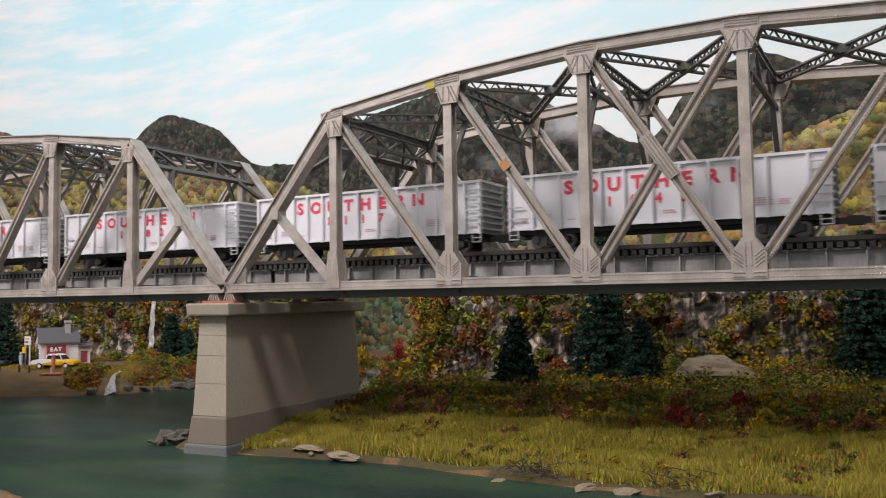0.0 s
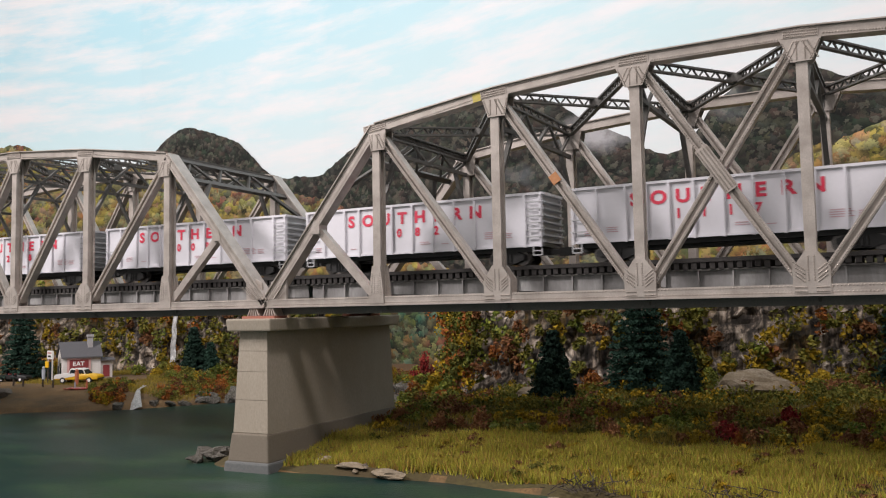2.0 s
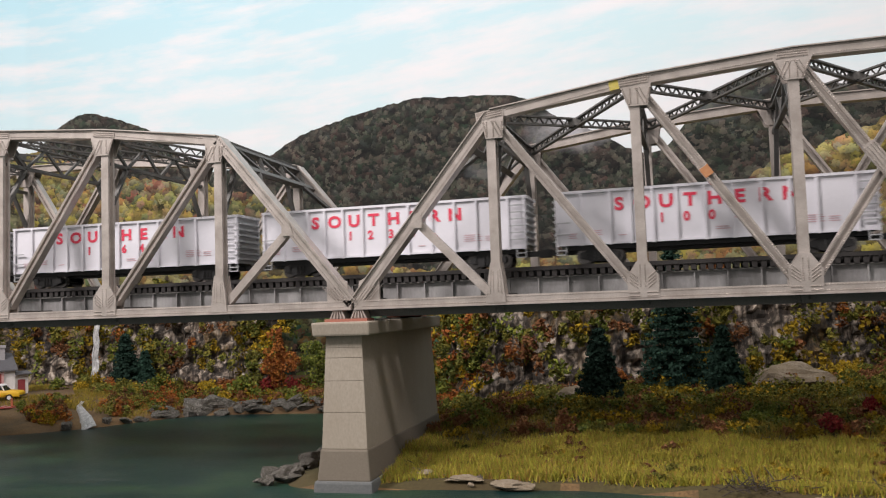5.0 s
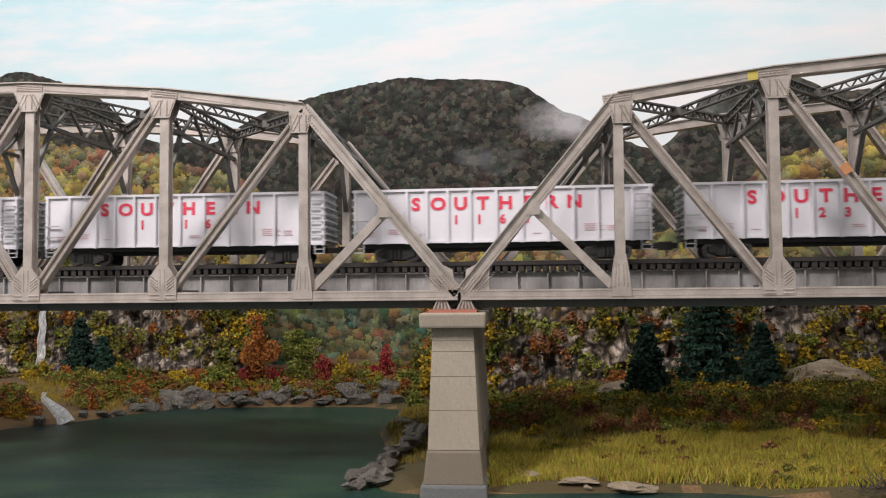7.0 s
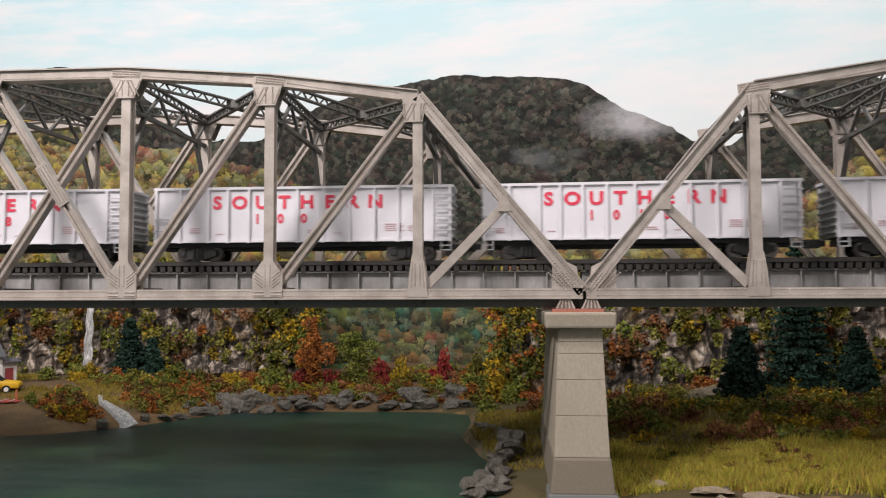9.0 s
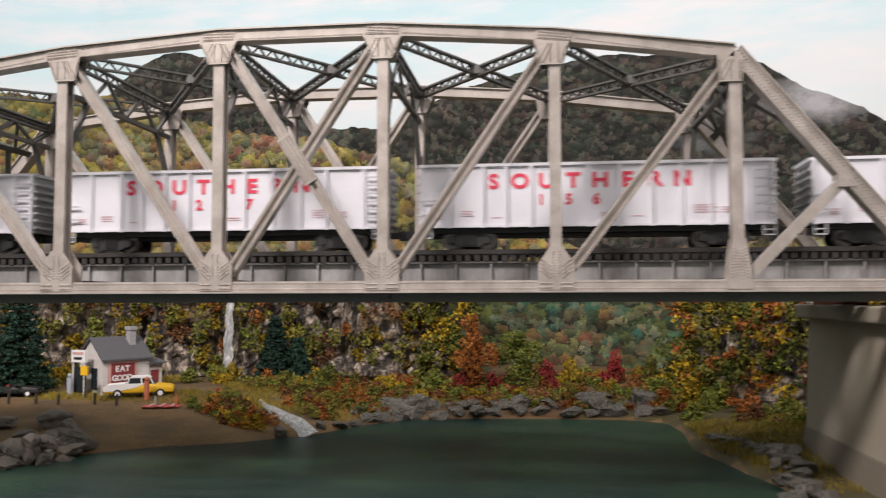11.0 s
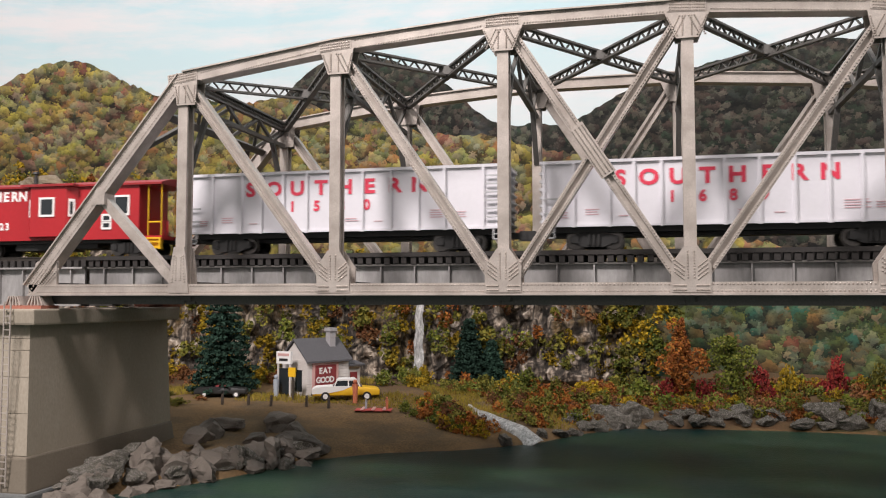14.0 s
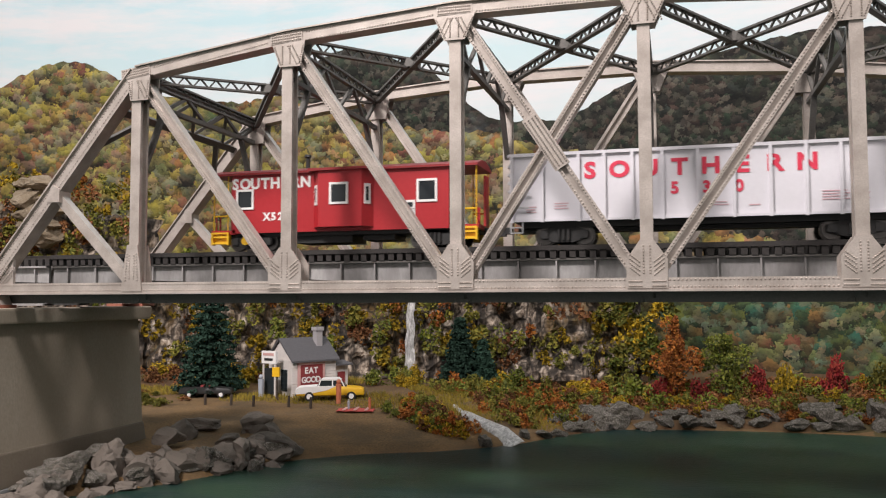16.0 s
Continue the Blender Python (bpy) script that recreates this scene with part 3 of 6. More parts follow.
# ---- ground, water and painted backdrop ----
LAND = [(-40, 4.3), (-9.79, 4.73), (-9.34, 5.04), (-8.9, 5.45), (-8.66, 5.82), (-8.36, 6.53), (-7.98, 6.86), (-7.5, 7.08), (-7.03, 7.47), (-6.7, 8.02), (-6.4, 8.38), (-5.9, 8.5), (-5.1, 8.57), (-4.5, 8.56), (-4.18, 8.4),
        (-4.12, 7.9), (-4.17, 7.15), (-4.0, 6.4), (-3.86, 5.85), (-3.9, 5.58), (-3.92, 5.33), (-3.82, 5.09), (-3.56, 5.0), (-3.0, 5.06), (-2.02, 5.12), (-1.2, 4.98), (-0.4, 4.9), (0.63, 4.85), (3, 4.4), (30, 3.6), (30, 16), (-40, 16)]


def shore_distance(px, py):
    """Signed distance to the waterline: positive on land."""
    inside = np.zeros(px.shape, bool)
    best = np.full(px.shape, 1e9)
    for (x0, y0), (x1, y1) in zip(LAND, LAND[1:] + LAND[:1]):
        dx, dy = x1 - x0, y1 - y0
        t = np.clip(((px - x0) * dx + (py - y0) * dy) / (dx * dx + dy * dy), 0, 1)
        best = np.minimum(best, np.hypot(px - x0 - t * dx, py - y0 - t * dy))
        cross = ((y0 > py) != (y1 > py)) & (px < (x1 - x0) * (py - y0) / (y1 - y0 + 1e-12) + x0)
        inside ^= cross
    return np.where(inside, best, -best)


def waves(px, py, scale, seed):
    g = np.random.default_rng(seed)
    out = np.zeros(np.shape(px))
    for k in range(8):
        a, f, p = g.uniform(0, math.tau), scale * g.uniform(0.6, 1.8), g.uniform(0, math.tau)
        out = out + np.sin((px * np.cos(a) + py * np.sin(a)) * f + p)
    return out / 8


def height(px, py):
    px, py = np.asarray(px, float), np.asarray(py, float)
    d = shore_distance(px, py)
    rise = np.where(px < -5.8, 0.12, 0.145)
    land = 0.035 * np.clip(d / 0.08, 0, 1) + rise * np.clip(d, 0, 1.3) + np.where(px < -5.8, 0.03, 0.10) * np.clip(d - 1.3, 0, 3)
    land = land + (0.035 * waves(px, py, 2.2, 3) + 0.014 * waves(px, py, 7, 4) + 0.006 * waves(px, py, 19, 5)) * np.clip(d / 0.5, 0, 1)
    return np.where(d > 0, land, np.maximum(d * 0.8, -0.14))


def ground_z(x, y):
    return float(height(np.array([x]), np.array([y]))[0])


GRASS_GROUND = surface("meadow_floor", (0.035, 0.032, 0.009), (0.085, 0.07, 0.02), 500, 16, 0.95, 0, 1.0, stain=(0.05, 0.032, 0.012))
SAND = surface("brown_sand", (0.085, 0.045, 0.016), (0.25, 0.145, 0.056), 650, 30, 0.95, 0, 0.9, stain=(0.065, 0.043, 0.02))
FOREST_FLOOR = surface("forest_floor", (0.05, 0.035, 0.015), (0.12, 0.075, 0.03), 500, 20, 0.95, 0, 1.0, stain=(0.09, 0.04, 0.015))

gx = np.unique(np.concatenate([np.linspace(-40, -13, 20), np.arange(-13, 3.01, 0.11), np.linspace(3, 30, 20)]))
gy = np.unique(np.concatenate([np.linspace(-8, 3.3, 8), np.arange(3.3, 12.01, 0.11), np.linspace(12, 16, 6)]))
PX, PY = np.meshgrid(gx, gy)
PZ = height(PX, PY)
verts = np.stack([PX.ravel(), PY.ravel(), PZ.ravel()], 1)
nx, ny = len(gx), len(gy)
idx = np.arange(nx * ny).reshape(ny, nx)
faces = np.stack([idx[:-1, :-1], idx[:-1, 1:], idx[1:, 1:], idx[1:, :-1]], -1).reshape(-1, 4)
ground = sheet("ground", verts, faces, [GRASS_GROUND, SAND, FOREST_FLOOR], smooth=True)
tagged(ground, "model landscape ground of meadow, brown beach and forest floor", "ground", kind="structure")
cx, cy = verts[faces].mean(1)[:, 0], verts[faces].mean(1)[:, 1]
sand = ((cx < -6.75) & (cy < 8.85 + 0.2 * np.sin(cx * 3)) & (cx > -10.6)) | (shore_distance(cx, cy) < 0.0)
forest = (~sand) & ((cx < -4.9) | (cy > 8.8))
ground.data.polygons.foreach_set("material_index", np.where(sand, 1, np.where(forest, 2, 0)).astype(np.int32))

# painted water surface
m, nt, b = shader("painted_lake_water")
vec = coords(nt, (1, 1.6, 1))
w1, w2 = noise_of(nt, vec, 5, 3), noise_of(nt, coords(nt, (1, 5, 1)), 16, 4)
col = ramp(nt, w1, [(0.32, (0.005, 0.016, 0.018)), (0.46, (0.008, 0.027, 0.024)), (0.58, (0.021, 0.050, 0.029)), (0.72, (0.04, 0.066, 0.058))])
col = blend(nt, ramp(nt, w2, [(0.45, (0, 0, 0)), (0.75, (0.75, 0.75, 0.75))]), col, (0.022, 0.036, 0.035))
nt.links.new(col, b.inputs["Base Color"])
b.inputs["Specular IOR Level"].default_value = 0.15
b.inputs["Roughness"].default_value = 0.3
fine_strokes = noise_of(nt, coords(nt, (1, 3, 1)), 90, 5, 0.7)
bump_of(nt, b, fine_strokes, 0.35, 0.0016)
WATER = m
wx, wy = np.linspace(-40, 30, 60), np.linspace(-8, 12, 30)
QX, QY = np.meshgrid(wx, wy)
widx = np.arange(60 * 30).reshape(30, 60)
wf = np.stack([widx[:-1, :-1], widx[:-1, 1:], widx[1:, 1:], widx[1:, :-1]], -1).reshape(-1, 4)
tagged(sheet("water", np.stack([QX.ravel(), QY.ravel(), 0 * QX.ravel()], 1), wf, WATER), "dark green painted lake water, still and glossy", "water", kind="structure")

# the backdrop wall, curved in plan
WALL = [(-40, 7.0), (-30, 8.0), (-20, 9.0), (-14, 10.8), (-11, 11.3), (-7, 11.2), (-5, 10.8), (-3.5, 10.4), (-2, 9.95), (0, 9.5), (3, 9.0), (8, 8.2), (20, 6), (30, 4)]


def wall_y(x):
    return np.interp(x, [p[0] for p in WALL], [p[1] for p in WALL])


m, nt, b = shader("painted_sky")
vec = coords(nt)
sep = nt.nodes.new("ShaderNodeSeparateXYZ")
nt.links.new(vec, sep.inputs[0])
mapr = node(nt, "ShaderNodeMapRange")
mapr.inputs[1].default_value, mapr.inputs[2].default_value = 0.25, 0.62
nt.links.new(sep.outputs[2], mapr.inputs[0])
sky = ramp(nt, mapr.outputs[0], [(0.0, (0.66, 0.69, 0.69)), (0.45, (0.52, 0.665, 0.695)), (1.0, (0.41, 0.62, 0.69))])
tilt = nt.nodes.new("ShaderNodeMapping")
tilt.inputs["Rotation"].default_value = (0, radians(12), 0)
tilt.inputs["Scale"].default_value = (2.6, 1, 15)
nt.links.new(vec, tilt.inputs[0])
c1 = noise_of(nt, tilt.outputs[0], 1.5, 5, 0.62)
tilt2 = nt.nodes.new("ShaderNodeMapping")
tilt2.inputs["Rotation"].default_value = (0, radians(9), 0)
tilt2.inputs["Scale"].default_value = (7, 1, 26)
tilt2.inputs["Location"].default_value = (3, 0, 1)
nt.links.new(vec, tilt2.inputs[0])
c2 = noise_of(nt, tilt2.outputs[0], 1.2, 5, 0.6)
sky = blend(nt, ramp(nt, c1, [(0.45, (0, 0, 0)), (0.66, (0.9, 0.9, 0.9))]), sky, (0.705, 0.69, 0.695))
sky = blend(nt, ramp(nt, c2, [(0.50, (0, 0, 0)), (0.72, (0.75, 0.75, 0.75))]), sky, (0.715, 0.69, 0.70))
nt.links.new(sky, b.inputs["Base Color"])
b.inputs["Roughness"].default_value = 0.9
bump_of(nt, b, noise_of(nt, vec, 600), 0.05, 0.0003)
SKY = m


def painted_foliage(name, palette, cell, shade, haze=None, relief=0.0015, lift=0.5):
    """Overlapping dabs of paint in several sizes, like massed tree crowns."""
    m, nt, b = shader(name)
    vec = coords(nt, (1, 1, 1.1))

    def warped(scale, amount):
        jit = node(nt, "ShaderNodeTexNoise", Scale=scale, Detail=4.0, Roughness=0.65)
        nt.links.new(vec, jit.inputs["Vector"])
        add = nt.nodes.new("ShaderNodeVectorMath")
        add.operation = "MULTIPLY_ADD"
        nt.links.new(jit.outputs["Color"], add.inputs[0])
        add.inputs[1].default_value = (amount,) * 3
        nt.links.new(vec, add.inputs[2])
        return add.outputs[0]

    region = noise_of(nt, vec, cell * 0.16, 3)
    n = len(palette)

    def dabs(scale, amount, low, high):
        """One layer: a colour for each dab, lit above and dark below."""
        wv = warped(scale * 1.6, amount / scale)
        vor = node(nt, "ShaderNodeTexVoronoi", Scale=scale)
        nt.links.new(wv, vor.inputs["Vector"])
        pick = nt.nodes.new("ShaderNodeSeparateColor")
        nt.links.new(vor.outputs["Color"], pick.inputs[0])
        half = node(nt, "ShaderNodeMath", operation="MULTIPLY_ADD")
        nt.links.new(pick.outputs[0], half.inputs[0])
        half.inputs[1].default_value, half.inputs[2].default_value = 0.7, -0.32
        mixf = node(nt, "ShaderNodeMath", operation="MULTIPLY_ADD")
        nt.links.new(region, mixf.inputs[0])
        mixf.inputs[1].default_value = 0.95
        nt.links.new(half.outputs[0], mixf.inputs[2])
        col = ramp(nt, mixf.outputs[0], [(0.05 + 0.9 * i / (n - 1), c) for i, c in enumerate(palette)])
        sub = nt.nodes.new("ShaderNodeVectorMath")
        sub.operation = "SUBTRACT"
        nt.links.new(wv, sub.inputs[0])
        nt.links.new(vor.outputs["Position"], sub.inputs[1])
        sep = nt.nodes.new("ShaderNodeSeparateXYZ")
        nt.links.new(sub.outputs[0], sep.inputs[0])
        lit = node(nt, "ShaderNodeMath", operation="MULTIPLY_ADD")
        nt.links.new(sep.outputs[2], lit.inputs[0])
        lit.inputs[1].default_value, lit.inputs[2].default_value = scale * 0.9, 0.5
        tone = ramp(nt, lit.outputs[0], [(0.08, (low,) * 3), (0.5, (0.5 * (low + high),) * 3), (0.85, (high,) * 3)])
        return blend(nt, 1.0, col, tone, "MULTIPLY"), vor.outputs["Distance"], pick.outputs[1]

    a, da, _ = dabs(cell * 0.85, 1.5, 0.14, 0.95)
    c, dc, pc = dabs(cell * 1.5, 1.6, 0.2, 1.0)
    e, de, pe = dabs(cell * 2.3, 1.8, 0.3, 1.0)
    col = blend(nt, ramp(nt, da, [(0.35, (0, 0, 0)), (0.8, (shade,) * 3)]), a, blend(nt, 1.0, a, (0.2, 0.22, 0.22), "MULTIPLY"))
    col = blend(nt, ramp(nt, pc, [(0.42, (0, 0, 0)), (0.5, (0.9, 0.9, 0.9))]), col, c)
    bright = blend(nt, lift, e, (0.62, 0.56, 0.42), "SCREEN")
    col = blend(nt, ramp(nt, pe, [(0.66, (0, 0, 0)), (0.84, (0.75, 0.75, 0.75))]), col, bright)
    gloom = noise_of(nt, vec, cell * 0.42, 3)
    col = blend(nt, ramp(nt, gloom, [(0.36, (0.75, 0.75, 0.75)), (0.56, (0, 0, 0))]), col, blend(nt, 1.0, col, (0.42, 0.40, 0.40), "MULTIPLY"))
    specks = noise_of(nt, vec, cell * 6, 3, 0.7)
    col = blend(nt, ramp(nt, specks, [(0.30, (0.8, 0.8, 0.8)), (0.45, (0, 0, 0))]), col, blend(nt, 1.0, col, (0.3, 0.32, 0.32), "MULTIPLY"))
    if haze:
        hz = noise_of(nt, coords(nt, (1, 1, 2)), 5, 4)
        col = blend(nt, ramp(nt, hz, [(0.62, (0, 0, 0)), (0.78, (0.5, 0.5, 0.5))]), col, haze)
        # a painted bank of mist on the shoulder of the mountain
        place = nt.nodes.new("ShaderNodeMapping")
        place.inputs["Location"].default_value = (2.25, 0, -7.5)
        place.inputs["Scale"].default_value = (10.0, 0.0, 24.0)
        place.inputs["Rotation"].default_value = (0, 0, 0)
        tc = nt.nodes.new("ShaderNodeTexCoord")
        nt.links.new(tc.outputs["Object"], place.inputs[0])
        ball = node(nt, "ShaderNodeTexGradient")
        ball.gradient_type = "SPHERICAL"
        nt.links.new(place.outputs[0], ball.inputs[0])
        wisp = noise_of(nt, coords(nt, (1, 1, 1.8)), 28, 5, 0.7)
        both = node(nt, "ShaderNodeMath", operation="MULTIPLY")
        nt.links.new(ball.outputs[1], both.inputs[0])
        nt.links.new(wisp, both.inputs[1])
        col = blend(nt, ramp(nt, both.outputs[0], [(0.12, (0, 0, 0)), (0.42, (0.8, 0.8, 0.8))]), col, (0.36, 0.35, 0.36))
    nt.links.new(col, b.inputs["Base Color"])
    b.inputs["Roughness"].default_value = 0.95
    bump_of(nt, b, specks, 0.25, relief)
    return m


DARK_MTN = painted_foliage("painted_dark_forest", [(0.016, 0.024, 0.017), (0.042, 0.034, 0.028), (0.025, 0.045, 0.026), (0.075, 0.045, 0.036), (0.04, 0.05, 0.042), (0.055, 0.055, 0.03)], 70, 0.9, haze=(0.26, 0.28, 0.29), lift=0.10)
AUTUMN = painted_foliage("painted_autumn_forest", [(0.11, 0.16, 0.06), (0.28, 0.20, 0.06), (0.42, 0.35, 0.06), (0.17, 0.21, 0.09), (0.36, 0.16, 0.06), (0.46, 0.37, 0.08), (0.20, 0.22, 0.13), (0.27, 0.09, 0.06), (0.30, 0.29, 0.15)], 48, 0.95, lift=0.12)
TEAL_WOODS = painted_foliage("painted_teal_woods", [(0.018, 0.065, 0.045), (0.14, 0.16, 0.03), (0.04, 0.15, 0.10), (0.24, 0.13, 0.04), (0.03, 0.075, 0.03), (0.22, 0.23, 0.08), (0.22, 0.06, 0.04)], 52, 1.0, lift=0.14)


def wall_sheet(name, ridge, low, gap, material, label, category, rough=0.0, seed=1, x0=None, x1=None):
    """A sheet that follows the curved wall, gap in front of it, from low up to the ridge line."""
    xs = np.arange(x0 if x0 is not None else ridge[0][0], (x1 if x1 is not None else ridge[-1][0]) + 0.01, 0.05)
    top = np.interp(xs, [p[0] for p in ridge], [p[1] for p in ridge])
    soft = np.exp(-(np.arange(-6, 7) / 3.0) ** 2)
    top = np.convolve(np.pad(top, 6, mode="edge"), soft / soft.sum(), mode="valid")
    if rough:
        top = top + rough * (waves(xs, 0 * xs, 14, seed) + 0.7 * waves(xs, 0 * xs, 45, seed + 1) + 0.5 * np.random.default_rng(seed).normal(0, 0.5, len(xs)))
    rows = 14
    v = []
    for k in range(rows):
        f = k / (rows - 1)
        z = low + (top - low) * f
        v.append(np.stack([xs, wall_y(xs) - gap + 0.06 * gap * f, z], 1))
    v = np.concatenate(v)
    n = len(xs)
    i = np.arange(n * rows).reshape(rows, n)
    f = np.stack([i[:-1, :-1], i[:-1, 1:], i[1:, 1:], i[1:, :-1]], -1).reshape(-1, 4)
    # a back, so that the sheet has thickness
    back = v + np.array([0, gap * 0.5, -0.01])
    vv = np.concatenate([v, back])
    e = np.stack([i[-1, :-1], i[-1, 1:], i[-1, 1:] + len(v), i[-1, :-1] + len(v)], -1)
    return tagged(sheet(name, vv, np.concatenate([f, e]), material, smooth=True), label, category, kind="structure")


wall_sheet("backdrop", [(-40, 14), (30, 14)], -2, 0.0, SKY, "painted sky backdrop wall, pale blue with streaky clouds", "backdrop")
DARK_RIDGE = [(-16, 2.31), (-12, 2.91), (-11, 3.46), (-10.61, 3.89), (-10.31, 4.12), (-9.84, 4.27), (-9.29, 4.09), (-8.73, 3.88), (-8.43, 3.6), (-8.11, 3.3), (-7.78, 3.16), (-7.39, 3.2), (-7.06, 3.13), (-6.47, 3.47), (-6.06, 3.6), (-5.09, 3.77), (-4.35, 3.84), (-4.1, 3.77), (-3.41, 3.72), (-2.94, 3.61), (-2.69, 3.41), (-2.5, 3.23), (-2.19, 3.13), (-1.97, 2.99), (-1.71, 2.79), (-1.5, 2.72), (-1.22, 2.8), (-1.03, 3.16), (-0.69, 3.39), (-0.46, 3.47), (-0.15, 3.5), (0.08, 3.38), (0.34, 3.23), (3, 3.15), (6, 3.1), (10, 3)]
AUTUMN_RIDGE = [(-25.48, 2.17), (-16.48, 2.77), (-14.68, 3.82), (-14.29, 4.09), (-13.9, 4.25), (-13.49, 4.25), (-13.21, 4.13), (-12.4, 3.74), (-11.85, 3.69), (-11.27, 3.63), (-10.9, 3.73), (-10.47, 3.63), (-9.93, 3.42), (-9.24, 3.21), (-8.35, 3.07), (-7.96, 3.07), (-7.37, 2.86), (-6.72, 2.71), (-6.16, 2.37), (-5.77, 2.09), (-5.19, 1.71), (-4.51, 1.57), (-2.17, 1.69), (-1.2, 1.82), (-0.61, 2.23), (-0.32, 2.5), (-0.16, 2.58), (0.22, 2.63), (0.56, 2.72), (0.85, 2.86), (2.75, 2.98), (7.75, 2.78)]
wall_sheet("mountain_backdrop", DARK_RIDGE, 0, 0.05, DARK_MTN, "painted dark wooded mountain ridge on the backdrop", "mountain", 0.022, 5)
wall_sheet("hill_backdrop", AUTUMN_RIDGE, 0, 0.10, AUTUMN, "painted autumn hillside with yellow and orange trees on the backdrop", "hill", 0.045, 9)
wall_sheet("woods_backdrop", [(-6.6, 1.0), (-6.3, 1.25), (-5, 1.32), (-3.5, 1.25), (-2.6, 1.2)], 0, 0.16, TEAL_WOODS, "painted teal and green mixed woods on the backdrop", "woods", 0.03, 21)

# ---- cliffs ----
m, nt, b = shader("cliff_rock")
vec = coords(nt, (1.6, 1.6, 0.3))
n1, n2, n3 = noise_of(nt, vec, 60, 6, 0.7), noise_of(nt, coords(nt), 220, 4), noise_of(nt, coords(nt, (1, 1, 0.6)), 22, 4)
col = ramp(nt, n1, [(0.36, (0.016, 0.013, 0.011)), (0.46, (0.075, 0.058, 0.046)), (0.53, (0.30, 0.24, 0.185)), (0.66, (0.62, 0.53, 0.44))])
col = blend(nt, ramp(nt, n3, [(0.52, (0, 0, 0)), (0.62, (0.8, 0.8, 0.8))]), col, ramp(nt, n2, [(0.35, (0.05, 0.055, 0.015)), (0.5, (0.16, 0.09, 0.025)), (0.65, (0.09, 0.06, 0.02))]))
nt.links.new(col, b.inputs["Base Color"])
b.inputs["Roughness"].default_value = 0.92
crack = node(nt, "ShaderNodeTexVoronoi", Scale=75.0)
crack.feature = "DISTANCE_TO_EDGE"
nt.links.new(coords(nt, (1.0, 1.0, 0.62)), crack.inputs["Vector"])
col = blend(nt, ramp(nt, crack.outputs["Distance"], [(0.02, (0.85, 0.85, 0.85)), (0.16, (0, 0, 0))]), col, (0.022, 0.018, 0.014))
nt.links.new(col, b.inputs["Base Color"])
bump_of(nt, b, n1, 0.8, 0.004)
CLIFF = m


def cliff(name, line, low, high, seed, label):
    """A rough rock face along a line in plan, built of upright columns and ledges."""
    pts = [V(*p, 0) for p in line]
    seg = [(b - a).length for a, b in zip(pts, pts[1:])]
    total = sum(seg)
    n, rows = int(total / 0.045), 34
    g = np.random.default_rng(seed)
    col_off, k = [], 0
    while len(col_off) < n:
        width, off = g.integers(2, 6), g.uniform(-0.16, 0.10)
        col_off += [off] * width
    v = []
    for r in range(rows):
        f = r / (rows - 1)
        for i in range(n):
            s = total * i / (n - 1)
            acc = 0
            for a, b2, L in zip(pts, pts[1:], seg):
                if s <= acc + L + 1e-6:
                    c, dr = a.lerp(b2, (s - acc) / L), (b2 - a).normalized()
                    break
                acc += L
            nrm = V(dr.y, -dr.x, 0)
            z = low + (high - low) * f + 0.1 * math.sin(s * 1.7 + seed) * f
            q = noise.noise(V(s * 2.5, z * 5, seed)) * 0.14 + noise.noise(V(s * 9, z * 11, seed)) * 0.06
            ledge = 0.05 * math.floor(f * 7 + noise.noise(V(s * 3, 0, seed)) * 2)
            out = col_off[i] * (0.5 + 0.5 * noise.noise(V(i * 0.7, math.floor(z * 4), 1))) + q + 0.22 * (1 - f) - ledge * 0.5
            p = c + nrm * out
            v.append((p.x, p.y, z + 0.02 * noise.noise(V(s * 12, z * 12, 0))))
    i = np.arange(n * rows).reshape(rows, n)
    f = np.stack([i[:-1, :-1], i[:-1, 1:], i[1:, 1:], i[1:, :-1]], -1).reshape(-1, 4)
    return tagged(sheet(name, v, f, CLIFF), label, "cliff", kind="structure")


cliff("cliff_far", [(-13.58, 8.74), (-11.52, 9.28), (-9.95, 9.66), (-8.09, 9.95), (-6.21, 10.1)], 0.25, 1.45, 3, "grey and tan rock cliff with autumn shrubs in its cracks")
cliff("cliff_side", [(-18.22, 7.84), (-16.14, 8.33), (-14.07, 8.8), (-13.05, 9.03), (-11.32, 9.28)], 0.25, 2.05, 5, "stacked tan and grey rock outcrop with autumn shrubs")
cliff("cliff_near", [(-3.65, 9.23), (-3.24, 8.43), (-2.45, 8.06), (-1.29, 8.16), (0.07, 8.24), (2.29, 8.29), (5.84, 7.76)], 0.02, 1.22, 8, "broken rock cliff of pale stone overgrown with shrubs")


# ---- the train ----
SPEED = [(0.0, -24.44), (1.5, -22.785), (3.5, -20.56), (7.0, -16.65), (11.0, -12.165), (12.5, -10.45), (14.5, -8.28), (16.0, -6.685)]
CAR_L, CAR_PITCH = 1.90, 2.097
RIBS = [0.0, 0.088, 0.185, 0.252, 0.324, 0.40, 0.488, 0.575, 0.662, 0.745, 0.824, 0.937, 1.0]
LETTERS = {}


